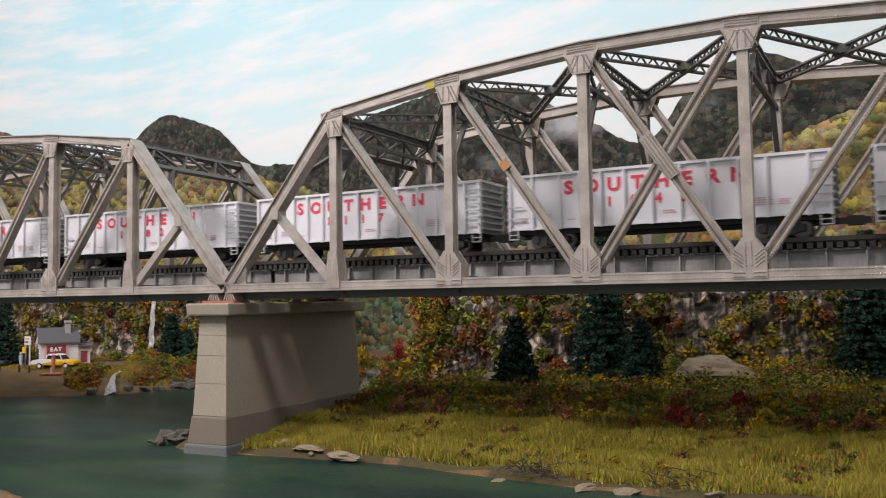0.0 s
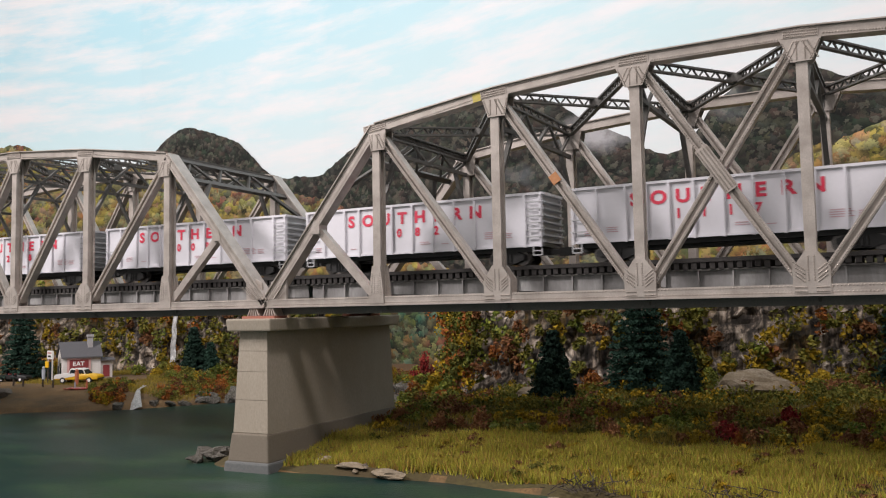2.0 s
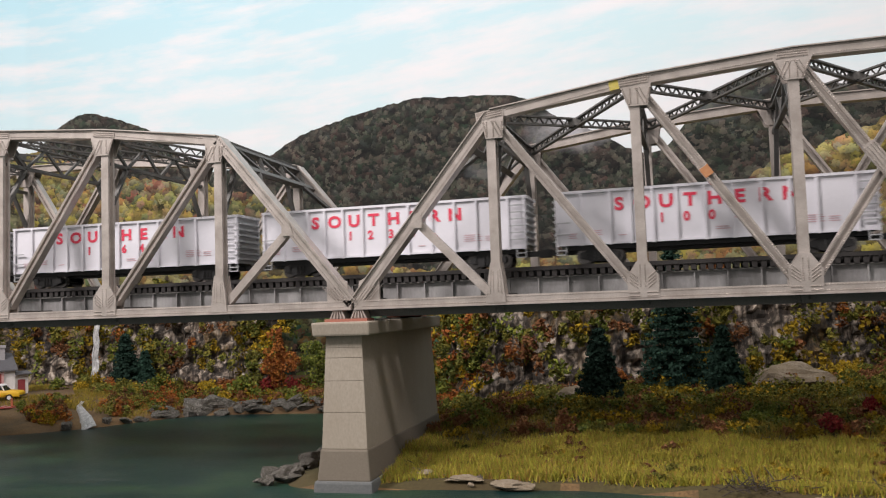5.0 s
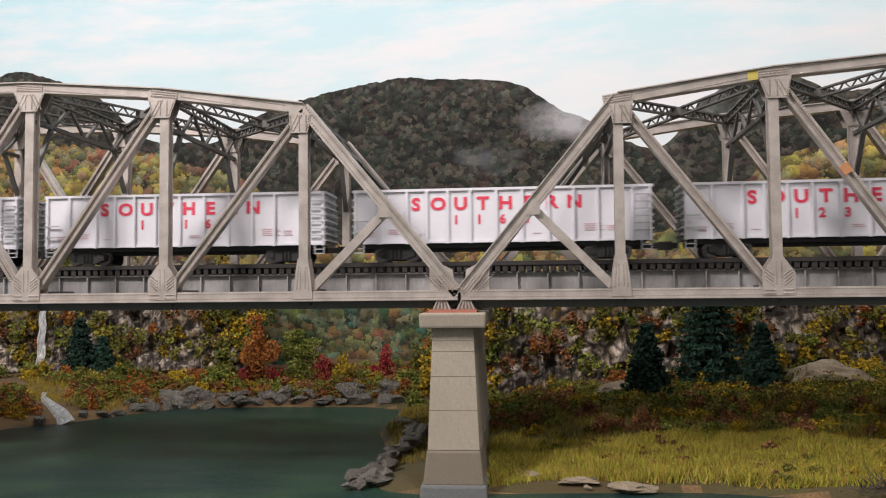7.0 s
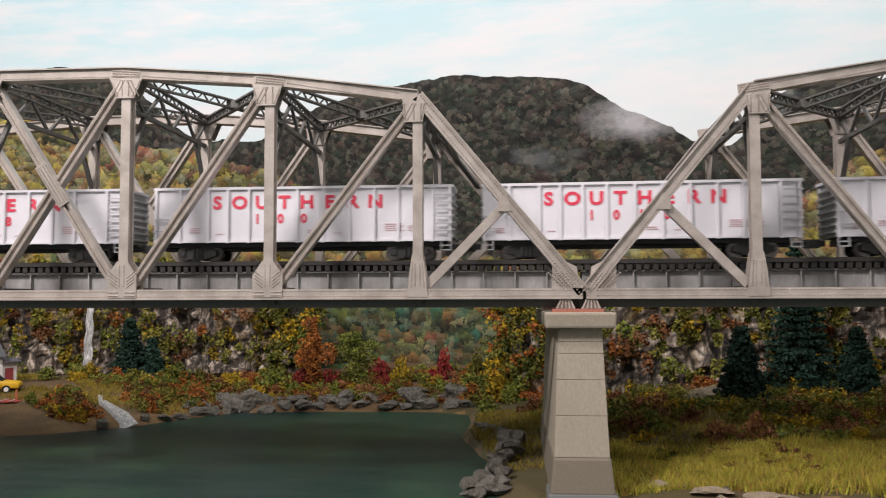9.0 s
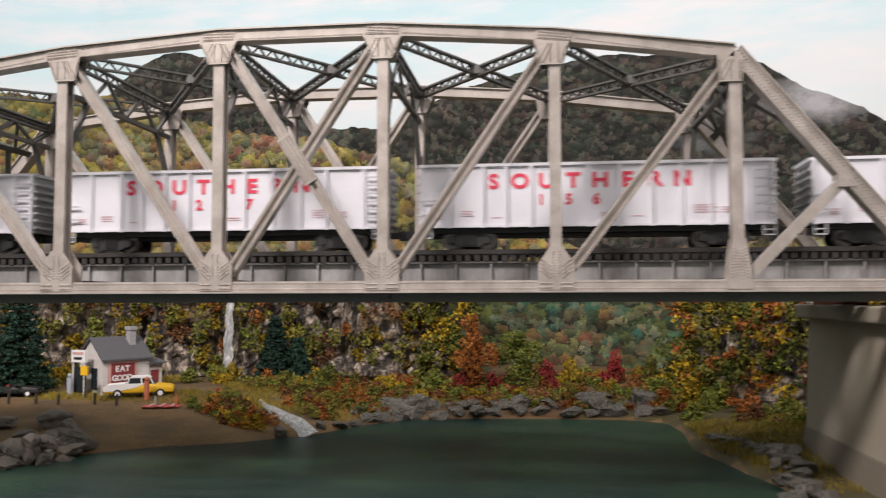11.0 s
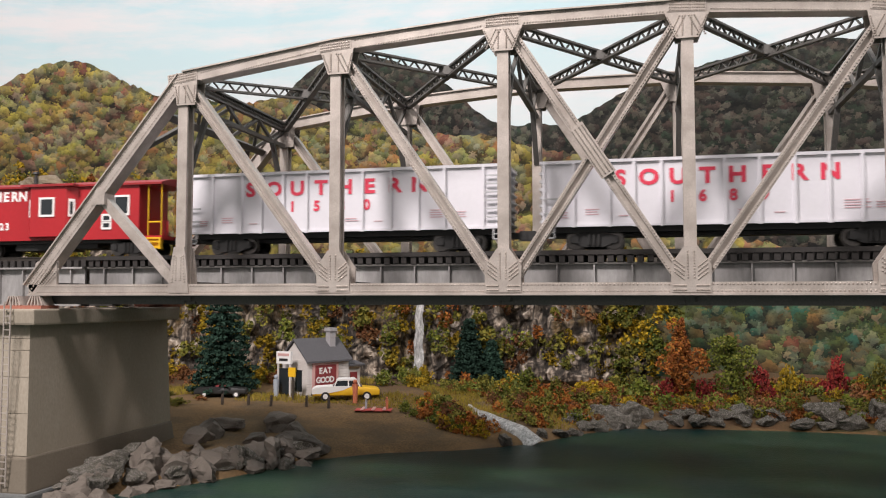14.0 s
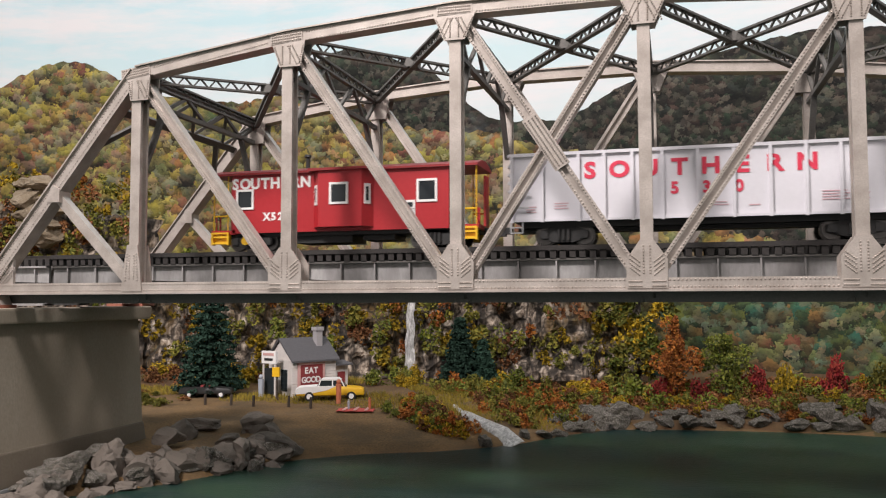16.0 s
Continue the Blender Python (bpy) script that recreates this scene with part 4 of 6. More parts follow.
def letter_mesh(ch, size, material):
    key = (ch, size, material.name)
    if key not in LETTERS:
        cu = bpy.data.curves.new("letter", "FONT")
        cu.body, cu.size, cu.align_x, cu.offset, cu.extrude = ch, size * U / 0.7, "CENTER", size * U * 0.055, 0.00004
        cu.resolution_u = 3
        tmp = bpy.data.objects.new("letter", cu)
        scene.collection.objects.link(tmp)
        me = bpy.data.meshes.new_from_object(tmp.evaluated_get(bpy.context.evaluated_depsgraph_get()))
        bpy.data.objects.remove(tmp)
        me.materials.clear()
        me.materials.append(material)
        LETTERS[key] = me
    return LETTERS[key]


def letter(ch, x, y, z, size, material, parent, name="letter", wide=1.0, rz=0):
    ob = new(name, letter_mesh(ch, size, material))
    ob.parent = parent
    ob.matrix_basis = pose(x * U, y * U, z * U, 90, 0, rz) @ Matrix.Diagonal((wide, 1, 1, 1))
    return ob


def wheelset(bm_parent, x, car):
    bm = bmesh.new()
    for s in (-1, 1):
        tube(bm, (x, s * 0.082, 1.384), (x, s * 0.098, 1.384), 0.049, 0.047, 16)
        tube(bm, (x, s * 0.076, 1.384), (x, s * 0.082, 1.384), 0.055, 0.055, 16)
    tube(bm, (x, -0.115, 1.384), (x, 0.115, 1.384), 0.010, None, 8)
    return part("wheelset", bm, WHEEL, car, "steel wheels on an axle")


def truck(x, car):
    for s in (-1, 1):
        bm = bmesh.new()
        y = s * 0.118
        prism(bm, [(x - 0.125, 1.374), (x - 0.125, 1.404), (x - 0.06, 1.429), (x + 0.06, 1.429), (x + 0.125, 1.404), (x + 0.125, 1.374), (x + 0.05, 1.349), (x - 0.05, 1.349)], y - 0.012, y + 0.012)
        for k in (-0.1, 0.1):
            box(bm, x + k - 0.02, x + k + 0.02, y - 0.02, y + 0.02, 1.369, 1.409)
        for k in (-0.025, 0, 0.025):
            tube(bm, (x + k, y - 0.016, 1.359), (x + k, y - 0.016, 1.414), 0.009, None, 6)
        part("truck_frame", bm, BLACK, car)
    bm = bmesh.new()
    box(bm, x - 0.03, x + 0.03, -0.11, 0.11, 1.369, 1.424)
    part("bolster", bm, BLACK, car)
    for k in (-0.1, 0.1):
        wheelset(None, x + k, car)


def gondola(number):
    """The origin is at the rail, in the middle of the car."""
    L, H, z0, z1 = CAR_L, 0.168, 1.455, 1.79
    car = thing("coal_gondola", "silver-white high-sided railway coal gondola with red lettering", "railway car", "train")
    x0 = -L / 2
    bm = bmesh.new()
    t = 0.012
    for s in (-1, 1):
        box(bm, x0, -x0, s * H - (t if s > 0 else 0), s * H + (t if s < 0 else 0), z0, z1)
    part("side_sheet", bm, ALU, car)
    for e in (-1, 1):
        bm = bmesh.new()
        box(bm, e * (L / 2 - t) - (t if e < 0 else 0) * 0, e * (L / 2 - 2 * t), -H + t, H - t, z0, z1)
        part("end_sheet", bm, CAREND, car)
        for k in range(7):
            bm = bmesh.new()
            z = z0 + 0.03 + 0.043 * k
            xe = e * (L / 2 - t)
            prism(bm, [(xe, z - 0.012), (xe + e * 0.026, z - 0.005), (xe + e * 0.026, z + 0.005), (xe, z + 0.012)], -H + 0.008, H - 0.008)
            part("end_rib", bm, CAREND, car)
    bm = bmesh.new()
    box(bm, x0 + 0.02, -x0 - 0.02, -H + t, H - t, z0, z0 + 0.02)
    part("floor", bm, BLACK, car)
    bm = bmesh.new()
    for s in (-1, 1):
        box(bm, x0 - 0.004, -x0 + 0.004, s * H - 0.014, s * H + 0.014, z1 - 0.002, z1 + 0.014)
    for e in (-1, 1):
        box(bm, e * L / 2 - 0.012, e * L / 2 + 0.012, -H, H, z1 - 0.002, z1 + 0.014)
    part("top_chord", bm, ALU, car)
    for s in (-1, 1):
        for f in RIBS:
            bm = bmesh.new()
            x = x0 + L * min(max(f, 0.006), 0.994)
            w = 0.008
            ya, yb = (-H - 0.016, -H) if s < 0 else (H, H + 0.016)
            box(bm, x - w, x + w, ya, yb, z0 - 0.006, z1)
            part("side_rib", bm, ALU, car)
        bm = bmesh.new()
        ya, yb = (-H - 0.010, -H) if s < 0 else (H, H + 0.010)
        box(bm, x0, -x0, ya, yb, z0 - 0.002, z0 + 0.012)
        part("side_sill", bm, ALU, car)
    bm = bmesh.new()
    box(bm, x0 + 0.05, -x0 - 0.05, -0.13, 0.13, 1.425, z0)
    box(bm, x0 + 0.02, -x0 - 0.02, -0.05, 0.05, 1.405, 1.44)
    part("underframe", bm, BLACK, car)
    for k in range(6):
        z = z0 + 0.06 + 0.045 * k
        bm = bmesh.new()
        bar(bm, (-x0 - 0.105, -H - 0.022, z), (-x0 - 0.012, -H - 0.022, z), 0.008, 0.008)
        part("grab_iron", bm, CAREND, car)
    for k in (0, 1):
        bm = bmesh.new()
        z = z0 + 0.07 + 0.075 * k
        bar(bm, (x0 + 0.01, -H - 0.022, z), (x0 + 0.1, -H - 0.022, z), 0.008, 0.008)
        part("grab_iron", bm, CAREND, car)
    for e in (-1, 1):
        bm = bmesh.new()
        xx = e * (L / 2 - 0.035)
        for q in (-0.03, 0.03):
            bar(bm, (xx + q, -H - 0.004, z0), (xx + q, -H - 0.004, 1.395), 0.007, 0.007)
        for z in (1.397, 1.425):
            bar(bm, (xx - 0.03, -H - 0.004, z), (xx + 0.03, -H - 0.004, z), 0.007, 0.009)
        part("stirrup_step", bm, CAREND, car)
        bm = bmesh.new()
        box(bm, e * L / 2 - 0.02, e * (L / 2 + 0.07), -0.02, 0.02, 1.405, 1.44)
        box(bm, e * (L / 2 + 0.055), e * (L / 2 + 0.1), -0.028, 0.028, 1.395, 1.448)
        part("coupler", bm, BLACK, car)
        truck(e * (L / 2 - 0.27), car)
    for i, ch in enumerate("SOUTHERN"):
        letter(ch, x0 + L * (0.215 + 0.0762 * i), -H - 0.003, 1.668, 0.078, LETTER_RED, car, "letter", 1.12)
    for i, ch in enumerate(number):
        letter(ch, x0 + L * (0.352 + 0.0785 * i), -H - 0.003, 1.575, 0.056, LETTER_RED, car, "numeral")
    for f, z, w, n in ((0.045, 1.50, 0.05, 3), (0.12, 1.515, 0.07, 3), (0.21, 1.505, 0.05, 1), (0.52, 1.51, 0.08, 2), (0.61, 1.505, 0.05, 1), (0.78, 1.52, 0.12, 4), (0.855, 1.52, 0.06, 3)):
        bm = bmesh.new()
        for k in range(n):
            box(bm, x0 + L * f, x0 + L * f + w * (1 - 0.12 * (k % 2)), -H - 0.0032, -H - 0.0005, z + 0.013 * k, z + 0.013 * k + 0.005)
        part("small_lettering", bm, FADED_RED, car)
    return car


def side_window(x, z, w, h, car, y):
    bm = bmesh.new()
    for a in ((x - w / 2 - 0.012, x + w / 2 + 0.012, z + h / 2, z + h / 2 + 0.012), (x - w / 2 - 0.012, x + w / 2 + 0.012, z - h / 2 - 0.012, z - h / 2), (x - w / 2 - 0.012, x - w / 2, z - h / 2, z + h / 2), (x + w / 2, x + w / 2 + 0.012, z - h / 2, z + h / 2)):
        box(bm, a[0], a[1], y - 0.006, y, a[2], a[3])
    f = part("window_frame", bm, LETTER_WHITE, car, "white window frame")
    bm = bmesh.new()
    box(bm, x - w / 2, x + w / 2, y - 0.002, y, z - h / 2, z + h / 2)
    part("pane", bm, PANE, f)


m, nt, b = shader("dark_window_glass")
b.inputs["Base Color"].default_value, b.inputs["Roughness"].default_value = (0.02, 0.025, 0.028, 1), 0.08
PANE = m


def caboose():
    L, H, z0, z1 = 1.56, 0.155, 1.435, 1.765
    car = thing("caboose", "red bay-window railway caboose with white lettering and yellow steps", "railway car", "train")
    bx0, bx1 = -L / 2 + 0.13, L / 2 - 0.16
    bm = bmesh.new()
    box(bm, bx0, bx1, -H, H, z0, z1)
    part("body", bm, CABOOSE, car)
    bm = bmesh.new()
    prof = [(-H - 0.018, z1 - 0.004), (H + 0.018, z1 - 0.004), (H + 0.018, z1 + 0.008), (H * 0.5, z1 + 0.035), (0, z1 + 0.043), (-H * 0.5, z1 + 0.035), (-H - 0.018, z1 + 0.008)]
    a = [bm.verts.new((-L / 2, y, z)) for y, z in prof]
    c = [bm.verts.new((L / 2, y, z)) for y, z in prof]
    bm.faces.new(a), bm.faces.new(c[::-1])
    for i in range(7):
        j = (i + 1) % 7
        bm.faces.new((a[i], a[j], c[j], c[i]))
    part("roof", bm, ROOF_RED, car)
    # bay window
    bm = bmesh.new()
    poly = [(-0.15, -H), (-0.10, -H - 0.055), (0.15, -H - 0.055), (0.20, -H)]
    lo, hi = [bm.verts.new((x, y, z0 + 0.02)) for x, y in poly], [bm.verts.new((x, y, z1 - 0.0)) for x, y in poly]
    bm.faces.new(lo), bm.faces.new(hi[::-1])
    for i in range(4):
        j = (i + 1) % 4
        bm.faces.new((lo[i], lo[j], hi[j], hi[i]))
    part("bay", bm, CABOOSE, car)
    bm = bmesh.new()
    prism(bm, [(-0.16, z1 - 0.004), (0.21, z1 - 0.004), (0.21, z1 + 0.01), (-0.16, z1 + 0.01)], -H - 0.07, -H)
    part("bay_roof", bm, ROOF_RED, car)
    side_window(0.02, 1.635, 0.085, 0.095, car, -H - 0.055)
    side_window(-0.57, 1.625, 0.085, 0.09, car, -H)
    side_window(0.50, 1.64, 0.09, 0.1, car, -H)
    for k, x in ((0, -0.125), (1, 0.175)):
        bm = bmesh.new()
        y = -H - 0.028
        s = -1 if k == 0 else 1
        bar(bm, (x - 0.012, y - s * 0.014 - 0.003, 1.63), (x + 0.012, y + s * 0.014 - 0.003, 1.63), 0.11, 0.006, (s * 0.75, -0.66, 0))
        f = part("window_frame", bm, LETTER_WHITE, car, "white window frame")
        bm = bmesh.new()
        bar(bm, (x - 0.005, y - s * 0.006 - 0.007, 1.63), (x + 0.005, y + s * 0.006 - 0.007, 1.63), 0.075, 0.006, (s * 0.75, -0.66, 0))
        part("pane", bm, PANE, f)
    for z in (1.52, 1.565):
        side_window(0.40, z, 0.045, 0.026, car, -H)
    for i, ch in enumerate("SOUTHERN"):
        letter(ch, -0.63 + 0.0615 * i, -H - 0.002, 1.685, 0.058, LETTER_WHITE, car)
    for i, ch in enumerate("X523"):
        letter(ch, -0.435 + 0.042 * i, -H - 0.002, 1.505, 0.042, LETTER_WHITE, car, "numeral")
    bm = bmesh.new()
    tube(bm, (-0.28, 0.05, z1 + 0.02), (-0.28, 0.05, z1 + 0.12), 0.014, None, 8)
    tube(bm, (-0.28, 0.05, z1 + 0.12), (-0.28, 0.05, z1 + 0.135), 0.022, 0.018, 8)
    part("smoke_stack", bm, BLACK, car)
    bm = bmesh.new()
    box(bm, -L / 2 + 0.02, L / 2 - 0.02, -0.13, 0.13, z0 - 0.02, z0)
    box(bm, -0.28, 0.06, -0.11, 0.11, 1.375, z0)
    box(bm, 0.12, 0.3, -0.1, 0.1, 1.385, z0)
    part("underframe", bm, BLACK, car)
    for e in (-1, 1):
        xe = e * L / 2
        bm = bmesh.new()
        box(bm, min(xe, xe - e * 0.15), max(xe, xe - e * 0.15), -H, H, z0 - 0.005, z0 + 0.018)
        part("platform", bm, CABOOSE, car)
        for s in (-1, 1):
            steps = part("steps", bmesh.new(), YELLOW, car, "yellow end steps")
            bm = bmesh.new()
            box(bm, xe - e * 0.06 - 0.05, xe - e * 0.06 + 0.05, s * H * 0.93 - 0.004, s * H * 0.93 + 0.004, 1.375, 1.44)
            steps.data = mesh_of("steps", bm, YELLOW)
            for z in (1.375, 1.41, 1.432):
                bm = bmesh.new()
                box(bm, xe - e * 0.06 - 0.044, xe - e * 0.06 + 0.044, s * H - 0.012, s * H + 0.012, z, z + 0.010)
                part("tread", bm, YELLOW, steps)
            for q in (-0.05, 0.05):
                bm = bmesh.new()
                box(bm, xe - e * 0.06 + q - 0.006, xe - e * 0.06 + q + 0.006, s * H - 0.014, s * H + 0.014, 1.37, 1.442)
                part("step_side", bm, YELLOW, steps)
            bm = bmesh.new()
            for q in (0.012, 0.10):
                tube(bm, (xe - e * q, s * H * 0.96, z0), (xe - e * q, s * H * 0.96, z1), 0.0035, None, 6)
            tube(bm, (xe - e * 0.012, s * H * 0.96, z0 + 0.1), (xe - e * 0.1, s * H * 0.96, z0 + 0.1), 0.005, None, 6)
            part("handrail", bm, YELLOW, car, "yellow handrail")
        bm = bmesh.new()
        for y in (-0.12, -0.08, 0.08, 0.12):
            tube(bm, (xe - e * 0.012, y, z0), (xe - e * 0.012, y, z0 + 0.11), 0.005, None, 6)
        bar(bm, (xe - e * 0.012, -0.14, z0 + 0.11), (xe - e * 0.012, 0.14, z0 + 0.11), 0.01, 0.01)
        box(bm, xe - e * 0.012 - 0.006, xe - e * 0.012 + 0.006, 0.05, 0.13, z0, z1 - 0.03)
        part("end_rail", bm, CABOOSE, car)
        bm = bmesh.new()
        box(bm, min(xe, xe + e * 0.05), max(xe, xe + e * 0.05), -0.02, 0.02, 1.405, 1.44)
        part("coupler", bm, BLACK, car)
        truck(e * (L / 2 - 0.24), car)
    bm = bmesh.new()
    for q in (-0.03, 0.03):
        tube(bm, (-L / 2 + 0.24 + q, -0.152, 1.392), (-L / 2 + 0.24 + q, -0.13, 1.392), 0.024, None, 10)
    part("journal_cover", bm, YELLOW, car, "yellow journal covers")
    return car


NUMBERS = ["1530", "1689", "1227", "1568", "1009", "1016", "1164", "1238", "1009", "1082", "1117", "1045", "1191"]
TRAIN = [(gondola(n), k * CAR_PITCH + CAR_L / 2) for k, n in enumerate(NUMBERS)]
TRAIN.append((caboose(), -0.17 - 0.78))


def train_at(t):
    ts, ss = [p[0] for p in SPEED], [p[1] for p in SPEED]
    # smooth cubic through the timetable
    n = len(ts)
    m = [(ss[min(i + 1, n - 1)] - ss[max(i - 1, 0)]) / (ts[min(i + 1, n - 1)] - ts[max(i - 1, 0)]) for i in range(n)]
    i = max(k for k in range(n - 1) if ts[k] <= t + 1e-9)
    h = ts[i + 1] - ts[i]
    u = (t - ts[i]) / h
    return (2 * u**3 - 3 * u**2 + 1) * ss[i] + (u**3 - 2 * u**2 + u) * h * m[i] + (3 * u**2 - 2 * u**3) * ss[i + 1] + (u**3 - u**2) * h * m[i + 1]


def car_pose(s):
    """Both trucks of a car ride on the track."""
    a, _ = track_place(s - 0.65)
    b2, _ = track_place(s + 0.65)
    c = (a + b2) / 2
    return at(c.x, c.y, 0, math.degrees(math.atan2(b2.y - a.y, b2.x - a.x)))


def motions():
    for car, off in TRAIN:
        walk(car, [(0.25 * k, car_pose(train_at(0.25 * k) + off)) for k in range(65)])


# ---- plants ----
def leaf_paint(name, palette, fine=0.0):
    m, nt, b = shader(name)
    geo = nt.nodes.new("ShaderNodeNewGeometry")
    n = len(palette)
    col = ramp(nt, geo.outputs["Random Per Island"], [(i / (n - 1), c) for i, c in enumerate(palette)])
    info = nt.nodes.new("ShaderNodeObjectInfo")
    hsv = node(nt, "ShaderNodeHueSaturation")
    rng_map = node(nt, "ShaderNodeMapRange")
    rng_map.inputs[3].default_value, rng_map.inputs[4].default_value = 0.7, 1.3
    nt.links.new(info.outputs["Random"], rng_map.inputs[0])
    nt.links.new(rng_map.outputs[0], hsv.inputs["Value"])
    nt.links.new(col, hsv.inputs["Color"])
    nt.links.new(hsv.outputs[0], b.inputs["Base Color"])
    b.inputs["Roughness"].default_value = 0.9
    b.inputs["Specular IOR Level"].default_value = 0.2
    return m


OLIVE = leaf_paint("olive_foliage", [(0.047, 0.054, 0.012), (0.115, 0.112, 0.019), (0.203, 0.169, 0.032), (0.081, 0.095, 0.023)])
GOLD = leaf_paint("golden_foliage", [(0.10, 0.08, 0.012), (0.30, 0.20, 0.012), (0.42, 0.27, 0.02), (0.16, 0.12, 0.02)])
ORANGE = leaf_paint("orange_foliage", [(0.13, 0.04, 0.014), (0.28, 0.085, 0.018), (0.32, 0.13, 0.026), (0.17, 0.055, 0.022)])
CRIMSON = leaf_paint("crimson_foliage", [(0.07, 0.008, 0.01), (0.19, 0.014, 0.018), (0.25, 0.04, 0.028), (0.10, 0.02, 0.018)])
RUSSET = leaf_paint("russet_foliage", [(0.084, 0.042, 0.021), (0.210, 0.084, 0.035), (0.140, 0.063, 0.028), (0.280, 0.140, 0.056)])
FIR_GREEN = leaf_paint("fir_needles", [(0.010, 0.026, 0.018), (0.019, 0.044, 0.029), (0.029, 0.058, 0.042)])
MOSS = leaf_paint("green_foliage", [(0.046, 0.069, 0.014), (0.115, 0.138, 0.017), (0.184, 0.184, 0.034), (0.081, 0.103, 0.034)])
BLADE = leaf_paint("static_grass", [(0.15, 0.17, 0.017), (0.29, 0.28, 0.035), (0.42, 0.35, 0.05), (0.22, 0.22, 0.033), (0.32, 0.18, 0.04), (0.22, 0.15, 0.05)])
TURF = leaf_paint("olive_turf", [(0.10, 0.09, 0.015), (0.22, 0.175, 0.027), (0.30, 0.22, 0.034), (0.17, 0.10, 0.027)])
BARK = surface("bark", (0.035, 0.025, 0.018), (0.08, 0.06, 0.045), 700, 90, 0.95, 0, 0.8)


def leaf_cloud(blobs, per, size, seed):
    """Small leaves spread through ellipsoids (x, y, z, rx, ry, rz)."""
    g = np.random.default_rng(seed)
    bl = np.repeat(np.asarray(blobs, float), per, 0)
    n = len(bl)
    d = g.normal(size=(n, 3))
    d /= np.linalg.norm(d, axis=1)[:, None]
    d *= g.uniform(0.45, 1.05, (n, 1)) ** 0.6
    c = bl[:, :3] + d * bl[:, 3:]
    u = g.normal(size=(n, 3))
    u /= np.linalg.norm(u, axis=1)[:, None]
    w = np.cross(u, g.normal(size=(n, 3)))
    w /= np.linalg.norm(w, axis=1)[:, None]
    s = size * g.uniform(0.5, 1.3, (n, 1))
    nrm = np.cross(u, w) * s * 0.35
    quad = np.stack([c - u * s, c - w * s * 0.7 + nrm, c + u * s, c + w * s * 0.7 + nrm], 1).reshape(-1, 3)
    i = np.arange(n)[:, None] * 4
    return quad, np.concatenate([i + np.array([[0, 1, 2]]), i + np.array([[0, 2, 3]])], 1).reshape(-1, 3)


def leaf_mesh(name, blobs, per, size, seed, material):
    v, f = leaf_cloud(blobs, per, size, seed)
    me = bpy.data.meshes.new(name)
    me.from_pydata((v * U).tolist(), [], f.tolist())
    me.materials.append(material)
    return me


BUSHES = {}


def bush_mesh(material, kind):
    key = (material.name, kind)
    if key not in BUSHES:
        g = np.random.default_rng(100 + kind)
        blobs = []
        for k in range(11):
            a, r = g.uniform(0, math.tau), g.uniform(0, 0.65)
            z = g.uniform(0.15, 0.85) * (1.05 - 0.5 * r)
            q = g.uniform(0.2, 0.36)
            blobs.append((r * math.cos(a), r * math.sin(a), z, q, q, q * 0.85))
        BUSHES[key] = leaf_mesh("bush", blobs, 42, 0.085, 200 + kind, material)
    return BUSHES[key]


WORDS = {"olive_foliage": "low olive-green", "golden_foliage": "golden yellow autumn", "orange_foliage": "orange autumn", "crimson_foliage": "crimson red autumn", "russet_foliage": "russet brown", "green_foliage": "yellow-green leafy"}


def bush(x, y, r, material, h=1.0, z=None):
    ob = new("bush", bush_mesh(material, int(rng.integers(0, 4))))
    ob.matrix_basis = at(x, y, (ground_z(x, y) if z is None else z) - 0.12 * r * h, rng.uniform(0, 360)) @ Matrix.Diagonal((r, r, r * h, 1))
    return tagged(ob, WORDS[material.name] + " bush growing on the model ground", "bush", "bushes")


def fir(x, y, h, r):
    z = ground_z(x, y)
    t = thing("fir_tree", "dark green conifer with drooping needle branches", "tree", "conifers", at(x, y, z - 0.02, rng.uniform(0, 360)))
    bm = bmesh.new()
    tube(bm, (0, 0, -0.03), (0, 0, h * 0.95), 0.022 * h + 0.006, 0.003, 8)
    part("trunk", bm, BARK, t)
    g = np.random.default_rng(int(h * 1000 + x * 10))
    blobs = []
    tiers = int(9 + h * 8)
    for k in range(tiers):
        f = k / (tiers - 1)
        rad = r * (1 - f) ** 0.85 + 0.015
        n = max(3, int(9 * (1 - f) + 3))
        for j in range(n):
            a = math.tau * j / n + g.uniform(-0.3, 0.3)
            for q in (0.35, 0.7, 0.95):
                rr = rad * q * g.uniform(0.85, 1.1)
                blobs.append((rr * math.cos(a), rr * math.sin(a), h * (0.08 + 0.92 * f) - 0.10 * rr + g.uniform(-0.012, 0.012), 0.055 * h**0.5, 0.055 * h**0.5, 0.022))
    ob = new("crown", leaf_mesh("crown", blobs, 26, 0.019, int(h * 991), FIR_GREEN))
    ob.parent = t
    return t


